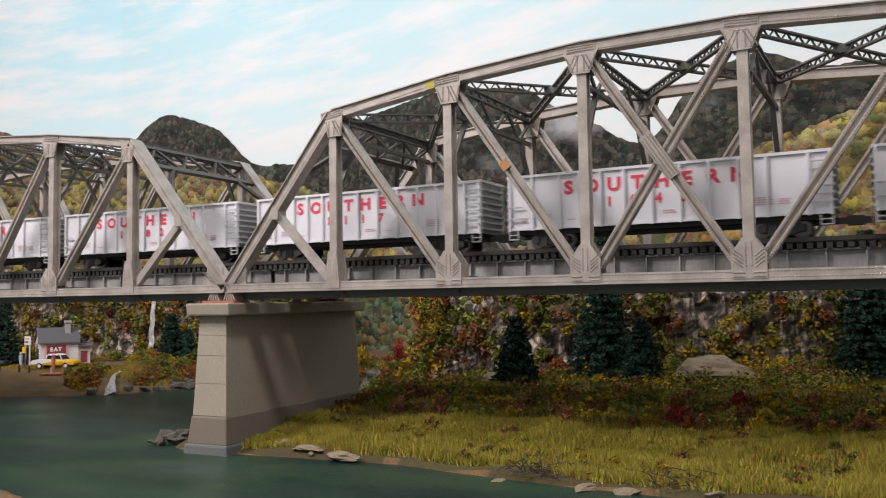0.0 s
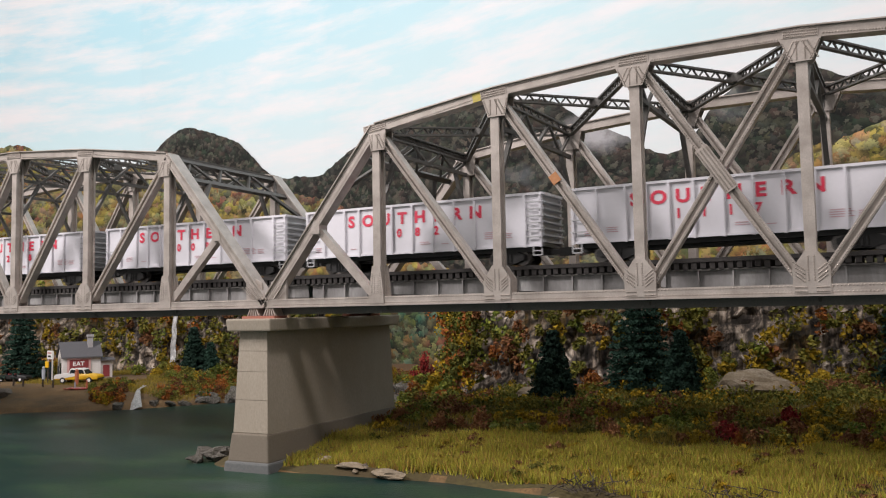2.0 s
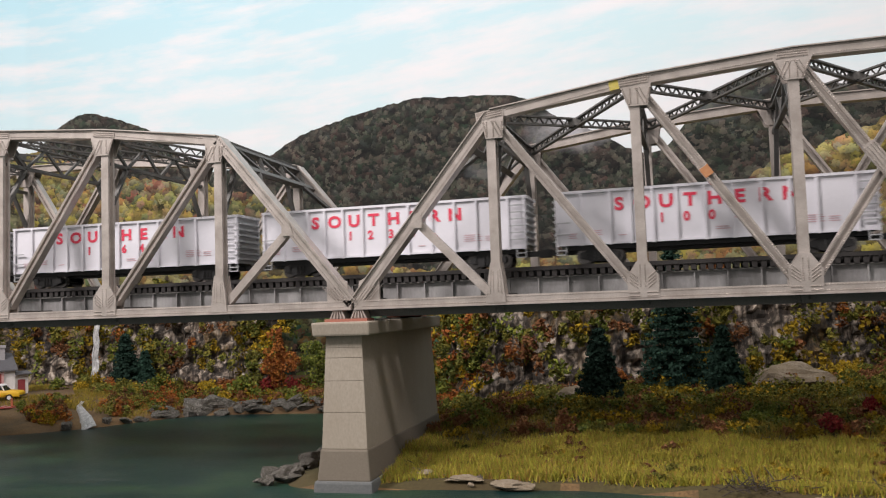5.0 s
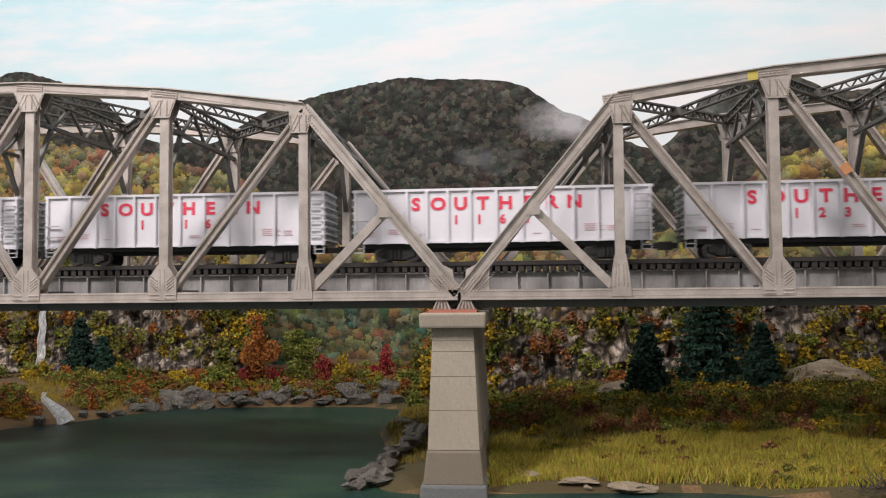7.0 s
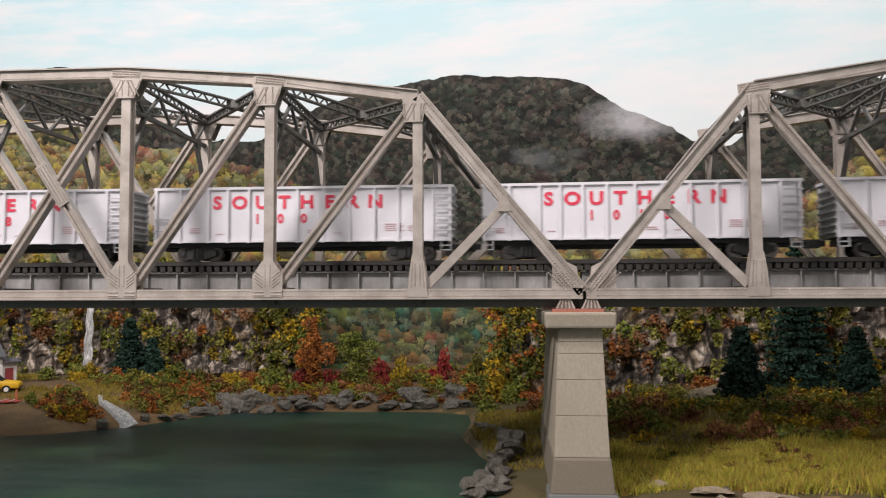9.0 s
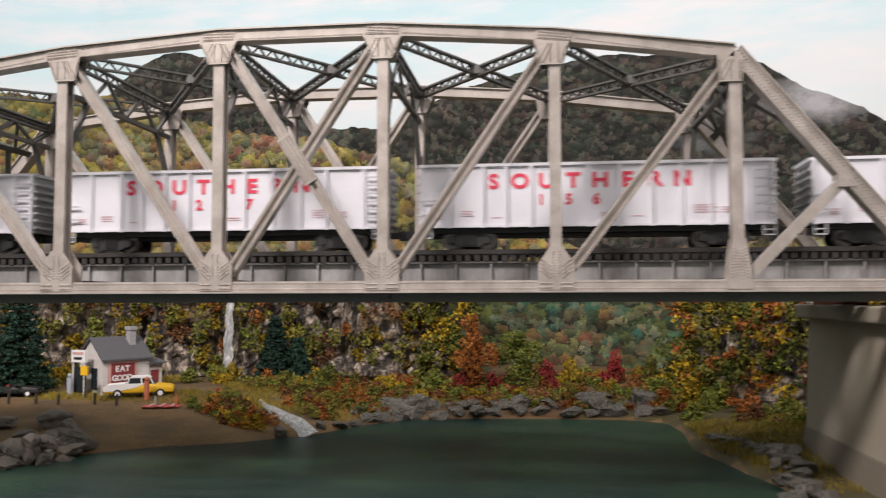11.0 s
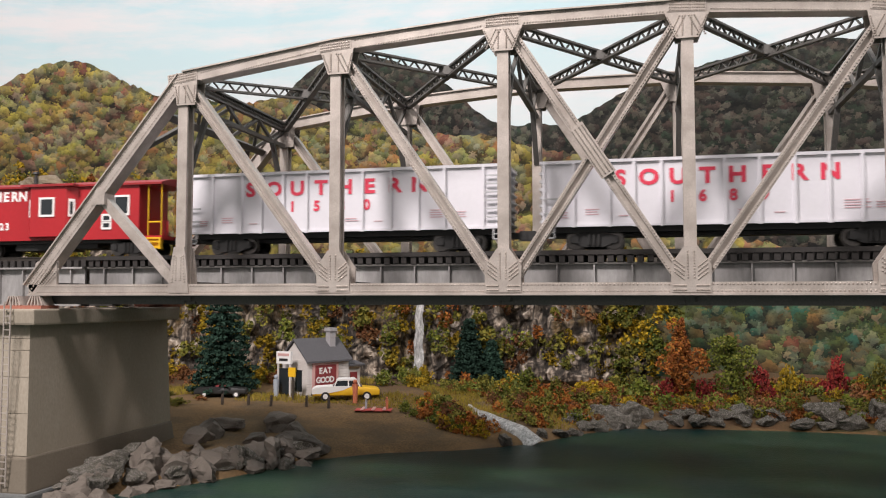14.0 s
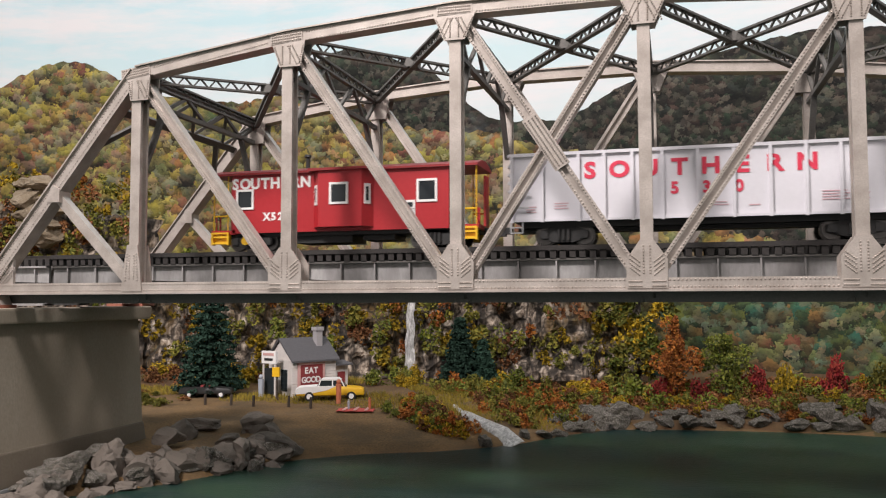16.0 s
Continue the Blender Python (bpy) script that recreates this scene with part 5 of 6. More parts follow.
def tree(x, y, h, r, material, label, seed):
    z = ground_z(x, y)
    t = thing("autumn_tree", label, "tree", "", at(x, y, z - 0.02))
    bm = bmesh.new()
    tube(bm, (0, 0, -0.03), (0.01, 0, h * 0.6), 0.03 * h, 0.012 * h, 7)
    g = np.random.default_rng(seed)
    tips = []
    for k in range(9):
        a, f = g.uniform(0, math.tau), g.uniform(0.3, 0.85)
        tip = V(math.cos(a) * r * (1.1 - f) * 1.1, math.sin(a) * r * (1.1 - f) * 1.1, h * (f + 0.12))
        tube(bm, (0, 0, h * f * 0.65), tip, 0.009 * h, 0.003 * h, 5)
        tips.append(tip)
    part("trunk", bm, BARK, t)
    blobs = [(p.x, p.y, p.z, r * 0.42, r * 0.42, h * 0.1) for p in tips] + [(g.normal(0, 0.3) * r * (1.1 - f), g.normal(0, 0.3) * r * (1.1 - f), h * f, r * 0.5 * (1.15 - f), r * 0.5 * (1.15 - f), h * 0.09) for f in np.linspace(0.2, 0.98, 16)]
    ob = new("crown", leaf_mesh("crown", blobs, 120, 0.016, seed, material))
    ob.parent = t
    return t


for x, y, h, r in ((-1.37, 7.68, 1.2, 0.27), (-1.98, 7.15, 0.56, 0.17), (-1, 7.46, 0.52, 0.15), (0.69, 7.72, 1.1, 0.24), (-9.96, 8.23, 1.12, 0.27), (-7.89, 9.31, 0.66, 0.19), (-7.69, 9.41, 0.45, 0.14)):
    fir(x, y, h, r)
tree(-5.88, 9.43, 0.74, 0.22, ORANGE, "tall orange-red autumn tree on the rocky shore", 31)
tree(-5.44, 9.51, 0.55, 0.30, MOSS, "round yellow-green tree on the rocky shore", 32)
tree(-3.81, 9.43, 0.62, 0.34, MOSS, "spreading olive tree beside the water", 33)
for x, y, r, m, h in ((-5.18, 9.5, 0.2, CRIMSON, 1.5), (-4.93, 9.46, 0.17, GOLD, 1.9), (-4.49, 9.63, 0.22, CRIMSON, 1.7), (-5.67, 9.35, 0.16, CRIMSON, 1.5), (-6, 9.36, 0.16, CRIMSON, 1.5), (-6.26, 9.21, 0.24, MOSS, 1.2), (-4.14, 9.64, 0.2, OLIVE, 1.5), (-4, 9.5, 0.18, GOLD, 1.1), (-3.66, 9.36, 0.2, ORANGE, 1.0),
                      (-6.7, 9.25, 0.2, GOLD, 1.0), (-7.02, 9.09, 0.2, OLIVE, 1.2), (-7.32, 9.19, 0.22, MOSS, 1.2)):
    bush(x, y, r, m, h)

g = np.random.default_rng(11)


def scatter(count, x0, x1, y0, y1, mats, r0, r1, ok=lambda x, y: True, h=(0.7, 1.2)):
    done = 0
    while done < count:
        x, y = g.uniform(x0, x1), g.uniform(y0, y1)
        if not ok(x, y) or shore_distance(np.array([x]), np.array([y]))[0] < 0.12:
            continue
        bush(x, y, g.uniform(r0, r1), mats[int(g.integers(len(mats)))], g.uniform(*h))
        done += 1



def shrub_mass(count, x0, x1, y0, y1, mats, r0, r1, h, label, ok=lambda x, y: True):
    """Low shrubs that run into one another, one object for each colour."""
    piles = {m.name: (m, []) for m in mats}
    done = 0
    while done < count:
        x, y = g.uniform(x0, x1), g.uniform(y0, y1)
        if not ok(x, y) or shore_distance(np.array([x]), np.array([y]))[0] < 0.12:
            continue
        r, z = g.uniform(r0, r1), ground_z(x, y)
        pile = piles[mats[int(g.integers(len(mats)))].name][1]
        for _ in range(6):
            q = r * g.uniform(0.3, 0.5)
            pile.append((x + g.normal(0, r * 0.45), y + g.normal(0, r * 0.4), z + abs(g.normal(0, 0.4)) * r * h, q, q, q * 0.8))
        done += 1
    for k, (m, blobs) in enumerate(piles.values()):
        v, f = leaf_cloud(blobs, 34, 0.014, 900 + k + count)
        tagged(sheet("shrubs", v, f, m), WORDS[m.name] + " " + label, "shrubs", kind="stuff")


# brush by the creek and behind the beach
scatter(24, -8.16, -6.54, 7.65, 9.07, [ORANGE, GOLD, OLIVE, OLIVE, RUSSET, RUSSET, MOSS], 0.06, 0.14, lambda x, y: abs((x + 7.38) * 0.77 + (y - 7.8) * 0.64) > 0.3)
shrub_mass(110, -8.11, -6.36, 7.62, 9.25, [ORANGE, GOLD, OLIVE, RUSSET, MOSS, OLIVE, OLIVE, RUSSET], 0.07, 0.14, 0.9, "brush along the creek", lambda x, y: abs((x + 7.38) * 0.77 + (y - 7.8) * 0.64) > 0.27 and x + 0.5 * y > -4.0)
scatter(26, -8.45, -6.17, 8.9, 9.73, [ORANGE, GOLD, OLIVE, OLIVE, RUSSET], 0.1, 0.2, lambda x, y: abs(x + 8.6) > 0.2)
scatter(20, -11.07, -9.29, 8.48, 9.33, [OLIVE, RUSSET, ORANGE, GOLD], 0.12, 0.26)
scatter(12, -10.66, -9.58, 7.45, 8.03, [OLIVE, OLIVE, RUSSET], 0.07, 0.13, h=(0.5, 0.8))
scatter(10, -8.78, -8.02, 9.05, 9.54, [OLIVE, GOLD, MOSS], 0.1, 0.2)
# right bank: front row, meadow shrubs, foot of the cliff
scatter(50, -2.97, 2.17, 5.93, 6.54, [OLIVE, OLIVE, RUSSET, GOLD, MOSS], 0.06, 0.13, h=(0.7, 1.2))
for x, y, r, m in ((-2.47, 6, 0.13, RUSSET), (-2.17, 6.11, 0.14, RUSSET), (-1.56, 6.01, 0.1, GOLD), (-0.46, 6.06, 0.12, CRIMSON), (-0.16, 6.04, 0.09, GOLD), (-0.14, 6.47, 0.13, CRIMSON), (-1.16, 5.95, 0.11, RUSSET), (0.48, 6.15, 0.1, MOSS), (-0.38, 5.97, 0.08, ORANGE), (0.05, 5.96, 0.1, GOLD)):
    bush(x, y, r, m, 1.2)
shrub_mass(420, -3.44, 2.26, 6.34, 7.95, [OLIVE, MOSS, RUSSET, OLIVE, GOLD], 0.07, 0.17, 0.55, "low shrubs covering the meadow")
shrub_mass(90, -2.97, 2.17, 5.97, 6.45, [OLIVE, RUSSET, GOLD, MOSS], 0.06, 0.12, 0.9, "low shrubs behind the grass")
scatter(40, -3.61, 2.19, 7.72, 8.12, [OLIVE, RUSSET, GOLD, OLIVE, ORANGE, MOSS], 0.10, 0.2, lambda x, y: abs(x + 0.45) > 0.35)
scatter(22, -4.3, -3.25, 8.08, 9.13, [OLIVE, GOLD, ORANGE, RUSSET, MOSS], 0.14, 0.28)
scatter(14, -4.09, -3.45, 6.29, 8.08, [OLIVE, OLIVE, MOSS], 0.04, 0.08, h=(0.4, 0.8))


# brush between the beach and the creek, and along the far bank
shrub_mass(46, -8.0, -7.15, 7.3, 8.3, [OLIVE, GOLD, RUSSET, MOSS, ORANGE], 0.06, 0.12, 0.9, "brush beside the creek", lambda x, y: -0.45 < (x + 7.38) * 0.77 + (y - 7.8) * 0.64 < -0.17)
shrub_mass(210, -6.7, -3.7, 8.75, 10.0, [OLIVE, RUSSET, ORANGE, GOLD, MOSS], 0.06, 0.14, 0.9, "brush above the rocky shore")


def cliff_shrubs(name, mats, line, z0, z1, count, seed, r0=0.06, r1=0.17, dy=0.22):
    gg = np.random.default_rng(seed)
    for k, (m, share) in enumerate(mats):
        blobs = []
        for _ in range(int(count * share)):
            x = gg.uniform(line[0][0], line[-1][0])
            y = np.interp(x, [p[0] for p in line], [p[1] for p in line]) - gg.uniform(0.02, dy)
            z = gg.uniform(z0, z1)
            r = gg.uniform(r0, r1)
            for _ in range(3):
                blobs.append((x + gg.normal(0, r * 0.5), y + gg.normal(0, 0.03), z + gg.normal(0, r * 0.6), r * 0.6, r * 0.35, r * 0.6))
        v, f = leaf_cloud(blobs, 26, 0.024, seed + k)
        tagged(sheet(name, v, f, m), WORDS[m.name] + " shrubs clinging to the cliff", "shrubs", kind="stuff")


cliff_shrubs("cliff_shrubs", [(OLIVE, 0.46), (GOLD, 0.3), (ORANGE, 0.03), (RUSSET, 0.12), (MOSS, 0.09)], [(-12.55, 8.97), (-11.53, 9.2), (-9.96, 9.58), (-8.09, 9.86), (-6.35, 10)], 0.4, 1.5, 240, 41, 0.05, 0.13)
cliff_shrubs("cliff_shrubs", [(OLIVE, 0.5), (GOLD, 0.18), (ORANGE, 0.04), (RUSSET, 0.22), (MOSS, 0.06)], [(-3.44, 8.55), (-3.14, 8.31), (-2.45, 7.97), (-1.28, 8.07), (0.08, 8.16), (2.3, 8.21)], 0.4, 1.3, 210, 51, 0.05, 0.12)

cliff_shrubs("cliff_shrubs", [(OLIVE, 0.45), (GOLD, 0.2), (ORANGE, 0.12), (RUSSET, 0.23)], [(-16.15, 8.25), (-14.08, 8.74), (-13.05, 8.97), (-11.33, 9.2)], 1.5, 2.4, 170, 71, 0.06, 0.15, 0.16)

cliff_shrubs("cliff_shrubs", [(OLIVE, 0.4), (MOSS, 0.35), (GOLD, 0.25)], [(-6.5, 9.95), (-5.95, 10.0)], 0.3, 1.35, 46, 81, 0.06, 0.14, 0.2)

cliff_shrubs("cliff_shrubs", [(OLIVE, 0.35), (MOSS, 0.25), (GOLD, 0.2), (ORANGE, 0.2)], [(-3.95, 9.2), (-3.6, 8.85), (-3.15, 8.25)], 0.25, 1.15, 75, 91, 0.07, 0.15, 0.2)

# ---- grass ----


def blades(name, count, area, tall, material, label, seed, ok=None):
    gg = np.random.default_rng(seed)
    x, y = gg.uniform(area[0], area[1], count * 2), gg.uniform(area[2], area[3], count * 2)
    d = shore_distance(x, y)
    keep = d > 0.05 + 0.05 * gg.random(len(x))
    if ok is not None:
        keep &= ok(x, y, gg)
    x, y = x[keep][:count], y[keep][:count]
    z = height(x, y)
    n = len(x)
    a = gg.uniform(0, math.tau, n)
    h = tall * gg.uniform(0.5, 1.25, n) * (0.85 + 0.9 * waves(x, y, 6, seed) + 0.5 * waves(x, y, 17, seed + 1)).clip(0.35, 1.6)
    w = 0.0042
    lean = gg.normal(0, 0.35, (n, 2)) * h[:, None]
    p0 = np.stack([x - w * np.cos(a), y - w * np.sin(a), z - 0.01], 1)
    p1 = np.stack([x + w * np.cos(a), y + w * np.sin(a), z - 0.01], 1)
    p2 = np.stack([x + lean[:, 0], y + lean[:, 1], z + h], 1)
    v = np.stack([p0, p1, p2], 1).reshape(-1, 3)
    return tagged(sheet(name, v, np.arange(3 * n).reshape(-1, 3), material), label, "grass", kind="stuff")


blades("tall_grass", 130000, (-3.2, 2.2, 4.6, 6.1), 0.055, BLADE, "bright yellow-green static grass along the bank", 61, lambda x, y, gg: (y < 5.95 + 0.12 * np.sin(3 * x)) & (gg.random(len(x)) < 0.35 + 0.65 * (waves(x, y, 5, 9) > -0.25)) & (shore_distance(x, y) > 0.05 + 0.06 * np.sin(4 * x)))
blades("meadow_turf", 80000, (-4.7, 2.6, 5.6, 8.1), 0.045, TURF, "short olive and brown meadow turf", 62)
blades("bank_turf", 22000, (-11.11, -6.08, 7.9, 9.51), 0.04, TURF, "short brown-green turf behind the beach", 63, lambda x, y, gg: waves(x, y, 4, 12) > -0.02)

# ---- rocks ----
m, nt, b = shader("grey_boulder")
vec = coords(nt)
n1, n2 = noise_of(nt, vec, 330, 6, 0.75), noise_of(nt, vec, 60, 3)
col = ramp(nt, n1, [(0.38, (0.024, 0.022, 0.019)), (0.51, (0.13, 0.115, 0.097)), (0.66, (0.50, 0.46, 0.41))])
col = blend(nt, ramp(nt, n2, [(0.46, (0, 0, 0)), (0.6, (0.72, 0.72, 0.72))]), col, (0.055, 0.05, 0.03))
nt.links.new(col, b.inputs["Base Color"])
b.inputs["Roughness"].default_value = 0.9
bump_of(nt, b, n1, 0.7, 0.003)
BOULDER = m
BROWN_ROCK = surface("brown_slab", (0.06, 0.05, 0.042), (0.20, 0.165, 0.135), 400, 30, 0.85, 0, 0.8)
TAN_ROCK = surface("tan_slab", (0.13, 0.10, 0.07), (0.40, 0.335, 0.25), 300, 40, 0.9, 0, 0.9, stain=(0.17, 0.125, 0.075))


def rock_mesh(seed, material, flat=0.6):
    bm = bmesh.new()
    bmesh.ops.create_icosphere(bm, subdivisions=3, radius=1)
    gg = np.random.default_rng(seed)
    cuts = [(V(*gg.normal(size=3)).normalized(), gg.uniform(0.44, 0.76)) for _ in range(14)]
    for v in bm.verts:
        p = v.co.copy()
        for nrm, dist in cuts:
            over = p.dot(nrm) - dist
            if over > 0:
                p -= nrm * over * 0.98
        p *= 1 + 0.18 * noise.noise(p * 2.3 + V(seed, 0, 0)) + 0.14 * noise.noise(p * 5) + 0.09 * noise.noise(p * 13)
        v.co = V(p.x, p.y, p.z * flat)
    return mesh_of("boulder", bm, material)


ROCKS = {m.name: [rock_mesh(300 + 7 * k + len(m.name), m, 0.55 + 0.12 * (k % 3)) for k in range(5)] for m in (BOULDER, BROWN_ROCK, TAN_ROCK)}


def boulder(x, y, r, material=BOULDER, stretch=1.4, turn=None, h=1.0, label="rough grey boulder lying at the water's edge", z=None):
    ob = new("boulder", ROCKS[material.name][int(rng.integers(0, 5))])
    zz = ground_z(x, y) if z is None else z
    ob.matrix_basis = at(x, y, zz + 0.12 * r * h, rng.uniform(0, 360) if turn is None else turn) @ Matrix.Diagonal((r * stretch, r, r * h, 1))
    return tagged(ob, label, "rock", "boulders")


far_shore = [(-7.3, 7.2), (-7.03, 7.5), (-6.72, 8.0), (-6.4, 8.4), (-5.9, 8.53), (-5.1, 8.6), (-4.5, 8.6), (-4.1, 8.5)]
for (x0, y0), (x1, y1) in zip(far_shore, far_shore[1:]):
    n = int(math.hypot(x1 - x0, y1 - y0) / 0.17)
    for k in range(n):
        f = (k + 0.5) / n
        if x0 < -7.2 and f > 0.3:
            continue
        boulder(x0 + (x1 - x0) * f + g.normal(0, 0.03), y0 + (y1 - y0) * f + 0.05 + g.normal(0, 0.04), g.uniform(0.06, 0.13), BOULDER, g.uniform(1.1, 1.7), h=g.uniform(0.8, 1.3))
        if x0 > -6.8:
            boulder(x0 + (x1 - x0) * f + g.normal(0, 0.06), y0 + (y1 - y0) * f + 0.25 + g.normal(0, 0.08), g.uniform(0.06, 0.14), BOULDER, g.uniform(1.1, 1.7), h=g.uniform(0.9, 1.4))
for x, y, r in ((-6.55, 8.6, 0.2), (-6.3, 8.72, 0.17), (-6.75, 8.3, 0.15), (-4.75, 8.85, 0.19), (-4.3, 8.85, 0.2), (-5.44, 8.8, 0.15)):
    boulder(x, y, r, h=1.2)
# stacked blocks of the outcrop behind the track
for bx, low, top in ((-15.3, 1.7, 2.6), (-14.75, 1.7, 2.6), (-14.2, 1.7, 2.3), (-13.62, 1.9, 2.52), (-13.2, 1.7, 2.0), (-12.55, 1.7, 2.36), (-12.35, 1.7, 2.3)):
    z = low
    while z < top:
        r = g.uniform(0.15, 0.24)
        by = np.interp(bx, [-17, -15, -14, -12.3], [8.33, 8.8, 9.03, 9.28]) - 0.34
        boulder(bx + g.normal(0, 0.05), by + g.normal(0, 0.04), r, TAN_ROCK, g.uniform(0.95, 1.3), g.uniform(-25, 25), g.uniform(0.7, 1.1), "weathered tan block in a stacked rock outcrop", z)
        z += r * 0.75
# the heap below the shaded pier
heap = [(-9.36, 4.92), (-9.12, 5.16), (-8.92, 5.53), (-8.82, 5.86), (-8.62, 6.15), (-8.38, 6.4)]
for k in range(120):
    f = g.uniform(0, 1)
    x = np.interp(f, np.linspace(0, 1, 6), [p[0] for p in heap]) - abs(g.normal(0, 0.16)) + 0.06
    y = np.interp(f, np.linspace(0, 1, 6), [p[1] for p in heap]) + g.normal(0, 0.12)
    if x < -9.2 and 4.9 < y < 6.4:
        x = -9.17 + abs(g.normal(0, 0.05))
    boulder(x, y, g.uniform(0.05, 0.115), BOULDER if g.random() < 0.5 else BROWN_ROCK, g.uniform(1.1, 1.8), h=g.uniform(1.0, 1.7), z=ground_z(x, y) + max(0.0, 0.10 - 0.5 * abs(x + 9.15)) * (y < 6.4), label="jagged grey rock heaped beside the pier")
for x, y, r, s in ((-8.43, 6.49, 0.15, 1.9), (-8.58, 6.69, 0.16, 1.5), (-8.82, 6.6, 0.15, 1.4), (-8.85, 7.04, 0.19, 1.6), (-8.66, 6.89, 0.13, 1.5), (-9.15, 6.51, 0.16, 1.3), (-9.19, 6.83, 0.17, 1.5), (-8.97, 7.2, 0.15, 1.6), (-8.36, 6.61, 0.09, 1.6)):
    boulder(x, y, r * 0.8, BROWN_ROCK, s, h=1.15, label="large weathered slab of rock on the beach")
# below the middle pier and round the point of land
for k in range(70):
    f = g.uniform(0, 1)
    x = np.interp(f, [0, 0.2, 0.45, 0.75, 1], [-3.86, -3.85, -3.76, -3.76, -3.95]) + g.normal(0, 0.045) - 0.02
    y = 5.1 + 2.2 * f
    r = g.uniform(0.035, 0.085) if f < 0.75 else g.uniform(0.03, 0.055)
    boulder(x, y, r, BOULDER, g.uniform(1.0, 1.6), h=g.uniform(0.9, 1.6), z=max(0.0, ground_z(x, y)) + g.uniform(0, 0.06) * (f < 0.6), label="jagged pale grey rock heaped below the pier")
for x, y, r, s in ((-2.7, 5.17, 0.09, 1.8), (-2.39, 5.12, 0.1, 1.8), (-2.95, 5.25, 0.06, 1.3), (-1.25, 4.96, 0.07, 1.3), (-0.74, 4.93, 0.08, 1.8), (-0.53, 4.91, 0.07, 1.5), (-1.1, 4.93, 0.05, 1.4), (-0.07, 4.93, 0.06, 1.6)):
    boulder(x, y, r, TAN_ROCK, s, h=0.55, label="low tan rock at the edge of the grass")
boulder(-0.5, 7.6, 0.36, TAN_ROCK, 1.35, 10, 0.8, "pale tan slab of rock lying in the meadow")
boulder(-2.18, 7.36, 0.26, TAN_ROCK, 1.4, 5, 0.65, "pale tan slab of rock lying in the meadow")
for _ in range(40):
    x = g.uniform(-3.1, 0.2)
    y = np.interp(x, [-3.1, -2.0, -0.9, 0.5], [5.22, 4.97, 4.79, 4.62]) + g.uniform(0.0, 0.12)
    boulder(x, y, g.uniform(0.015, 0.035), TAN_ROCK if g.random() < 0.5 else BROWN_ROCK, 1.5, label="small stone on the muddy bank")
# loose brown shrubs and dead grass among the static grass
shrub_mass(170, -2.86, 2.05, 5.14, 5.97, [RUSSET, GOLD, OLIVE], 0.03, 0.06, 0.6, "tufts among the grass")
# driftwood brush on the bank
for cx, cy in ((-1.05, 5.01), (-0.28, 5.02), (-3.01, 5.44)):
    bm = bmesh.new()
    for _ in range(60):
        p = V(cx + g.normal(0, 0.12), cy + g.normal(0, 0.06), 0.04 + abs(g.normal(0, 0.03)))
        d = V(*g.normal(size=3)) * 0.05
        tube(bm, p, p + V(d.x, d.y, abs(d.z) * 0.6), 0.004, 0.002, 4)
    tagged(part("driftwood", bm, BARK), "tangle of dry brown twigs on the bank", "twigs", kind="stuff")

# ---- waterfall and creek ----
m, nt, b = shader("falling_water")
vec = coords(nt, (1, 1, 0.3))
n1 = noise_of(nt, vec, 420, 5, 0.75)
nt.links.new(ramp(nt, n1, [(0.32, (0.12, 0.12, 0.115)), (0.5, (0.34, 0.335, 0.325)), (0.66, (0.66, 0.65, 0.64))]), b.inputs["Base Color"])
b.inputs["Roughness"].default_value = 0.4
bump_of(nt, b, n1, 0.6, 0.001)
FALLS = m


def ribbon(name, pts, width, material, label, lift=0.0, seed=0):
    v, rows = [], len(pts)
    cols = 9
    for k, p in enumerate(pts):
        p = V(*p)
        q = V(*pts[min(k + 1, rows - 1)]) - V(*pts[max(k - 1, 0)])
        side = q.cross(V(0, -0.8, 0.6)).normalized()
        for c in range(cols):
            u = c / (cols - 1) - 0.5
            o = p + side * u * width[k] + V(0, -0.02, 0.02) * (1 - 4 * u * u) + V(0, 0, 1) * 0.012 * noise.noise(V(c * 0.9, k * 0.7, seed))
            v.append((o.x, o.y, o.z + lift))
    i = np.arange(rows * cols).reshape(rows, cols)
    f = np.stack([i[:-1, :-1], i[:-1, 1:], i[1:, 1:], i[1:, :-1]], -1).reshape(-1, 4)
    return tagged(sheet(name, v, f, material, smooth=True), label, "water", kind="structure")


ribbon("waterfall", [(-8.46 + 0.008 * math.sin(k * 1.3), 9.56 - 0.004 * k, 1.35 - 0.055 * k) for k in range(22)], [0.066 + 0.0022 * k + 0.005 * math.sin(k * 2.1) for k in range(22)], FALLS, "thin white waterfall pouring down the cliff")
creek_line = [(-7.66, 8.2), (-7.58, 8.04), (-7.48, 7.91), (-7.37, 7.8), (-7.26, 7.68), (-7.15, 7.56), (-7.03, 7.42)]
ribbon("creek", [(x, y, ground_z(x, y) + 0.004) for x, y in creek_line], [0.05, 0.065, 0.08, 0.10, 0.125, 0.16, 0.23], FALLS, "small white rushing creek running into the lake", 0.004)

# ---- near bank ----
bm = bmesh.new()
bmesh.ops.create_uvsphere(bm, u_segments=24, v_segments=12, radius=1)
for v in bm.verts:
    v.co = V(-3.75 + 0.5 * v.co.x, 3.4 + 0.26 * v.co.y, 0.04 * v.co.z) + V(0, 0.04 * noise.noise(v.co * 3), 0)
tagged(part("sand_bar", bm, SAND, smooth=True), "low brown sand bar in the lake", "ground", kind="structure")

# ---- the diner and its visitors ----
CLAP = surface("white_clapboard", (0.62, 0.58, 0.55), (0.70, 0.66, 0.63), 500, 60, 0.7, 0, 0.1, stain=(0.52, 0.47, 0.44))
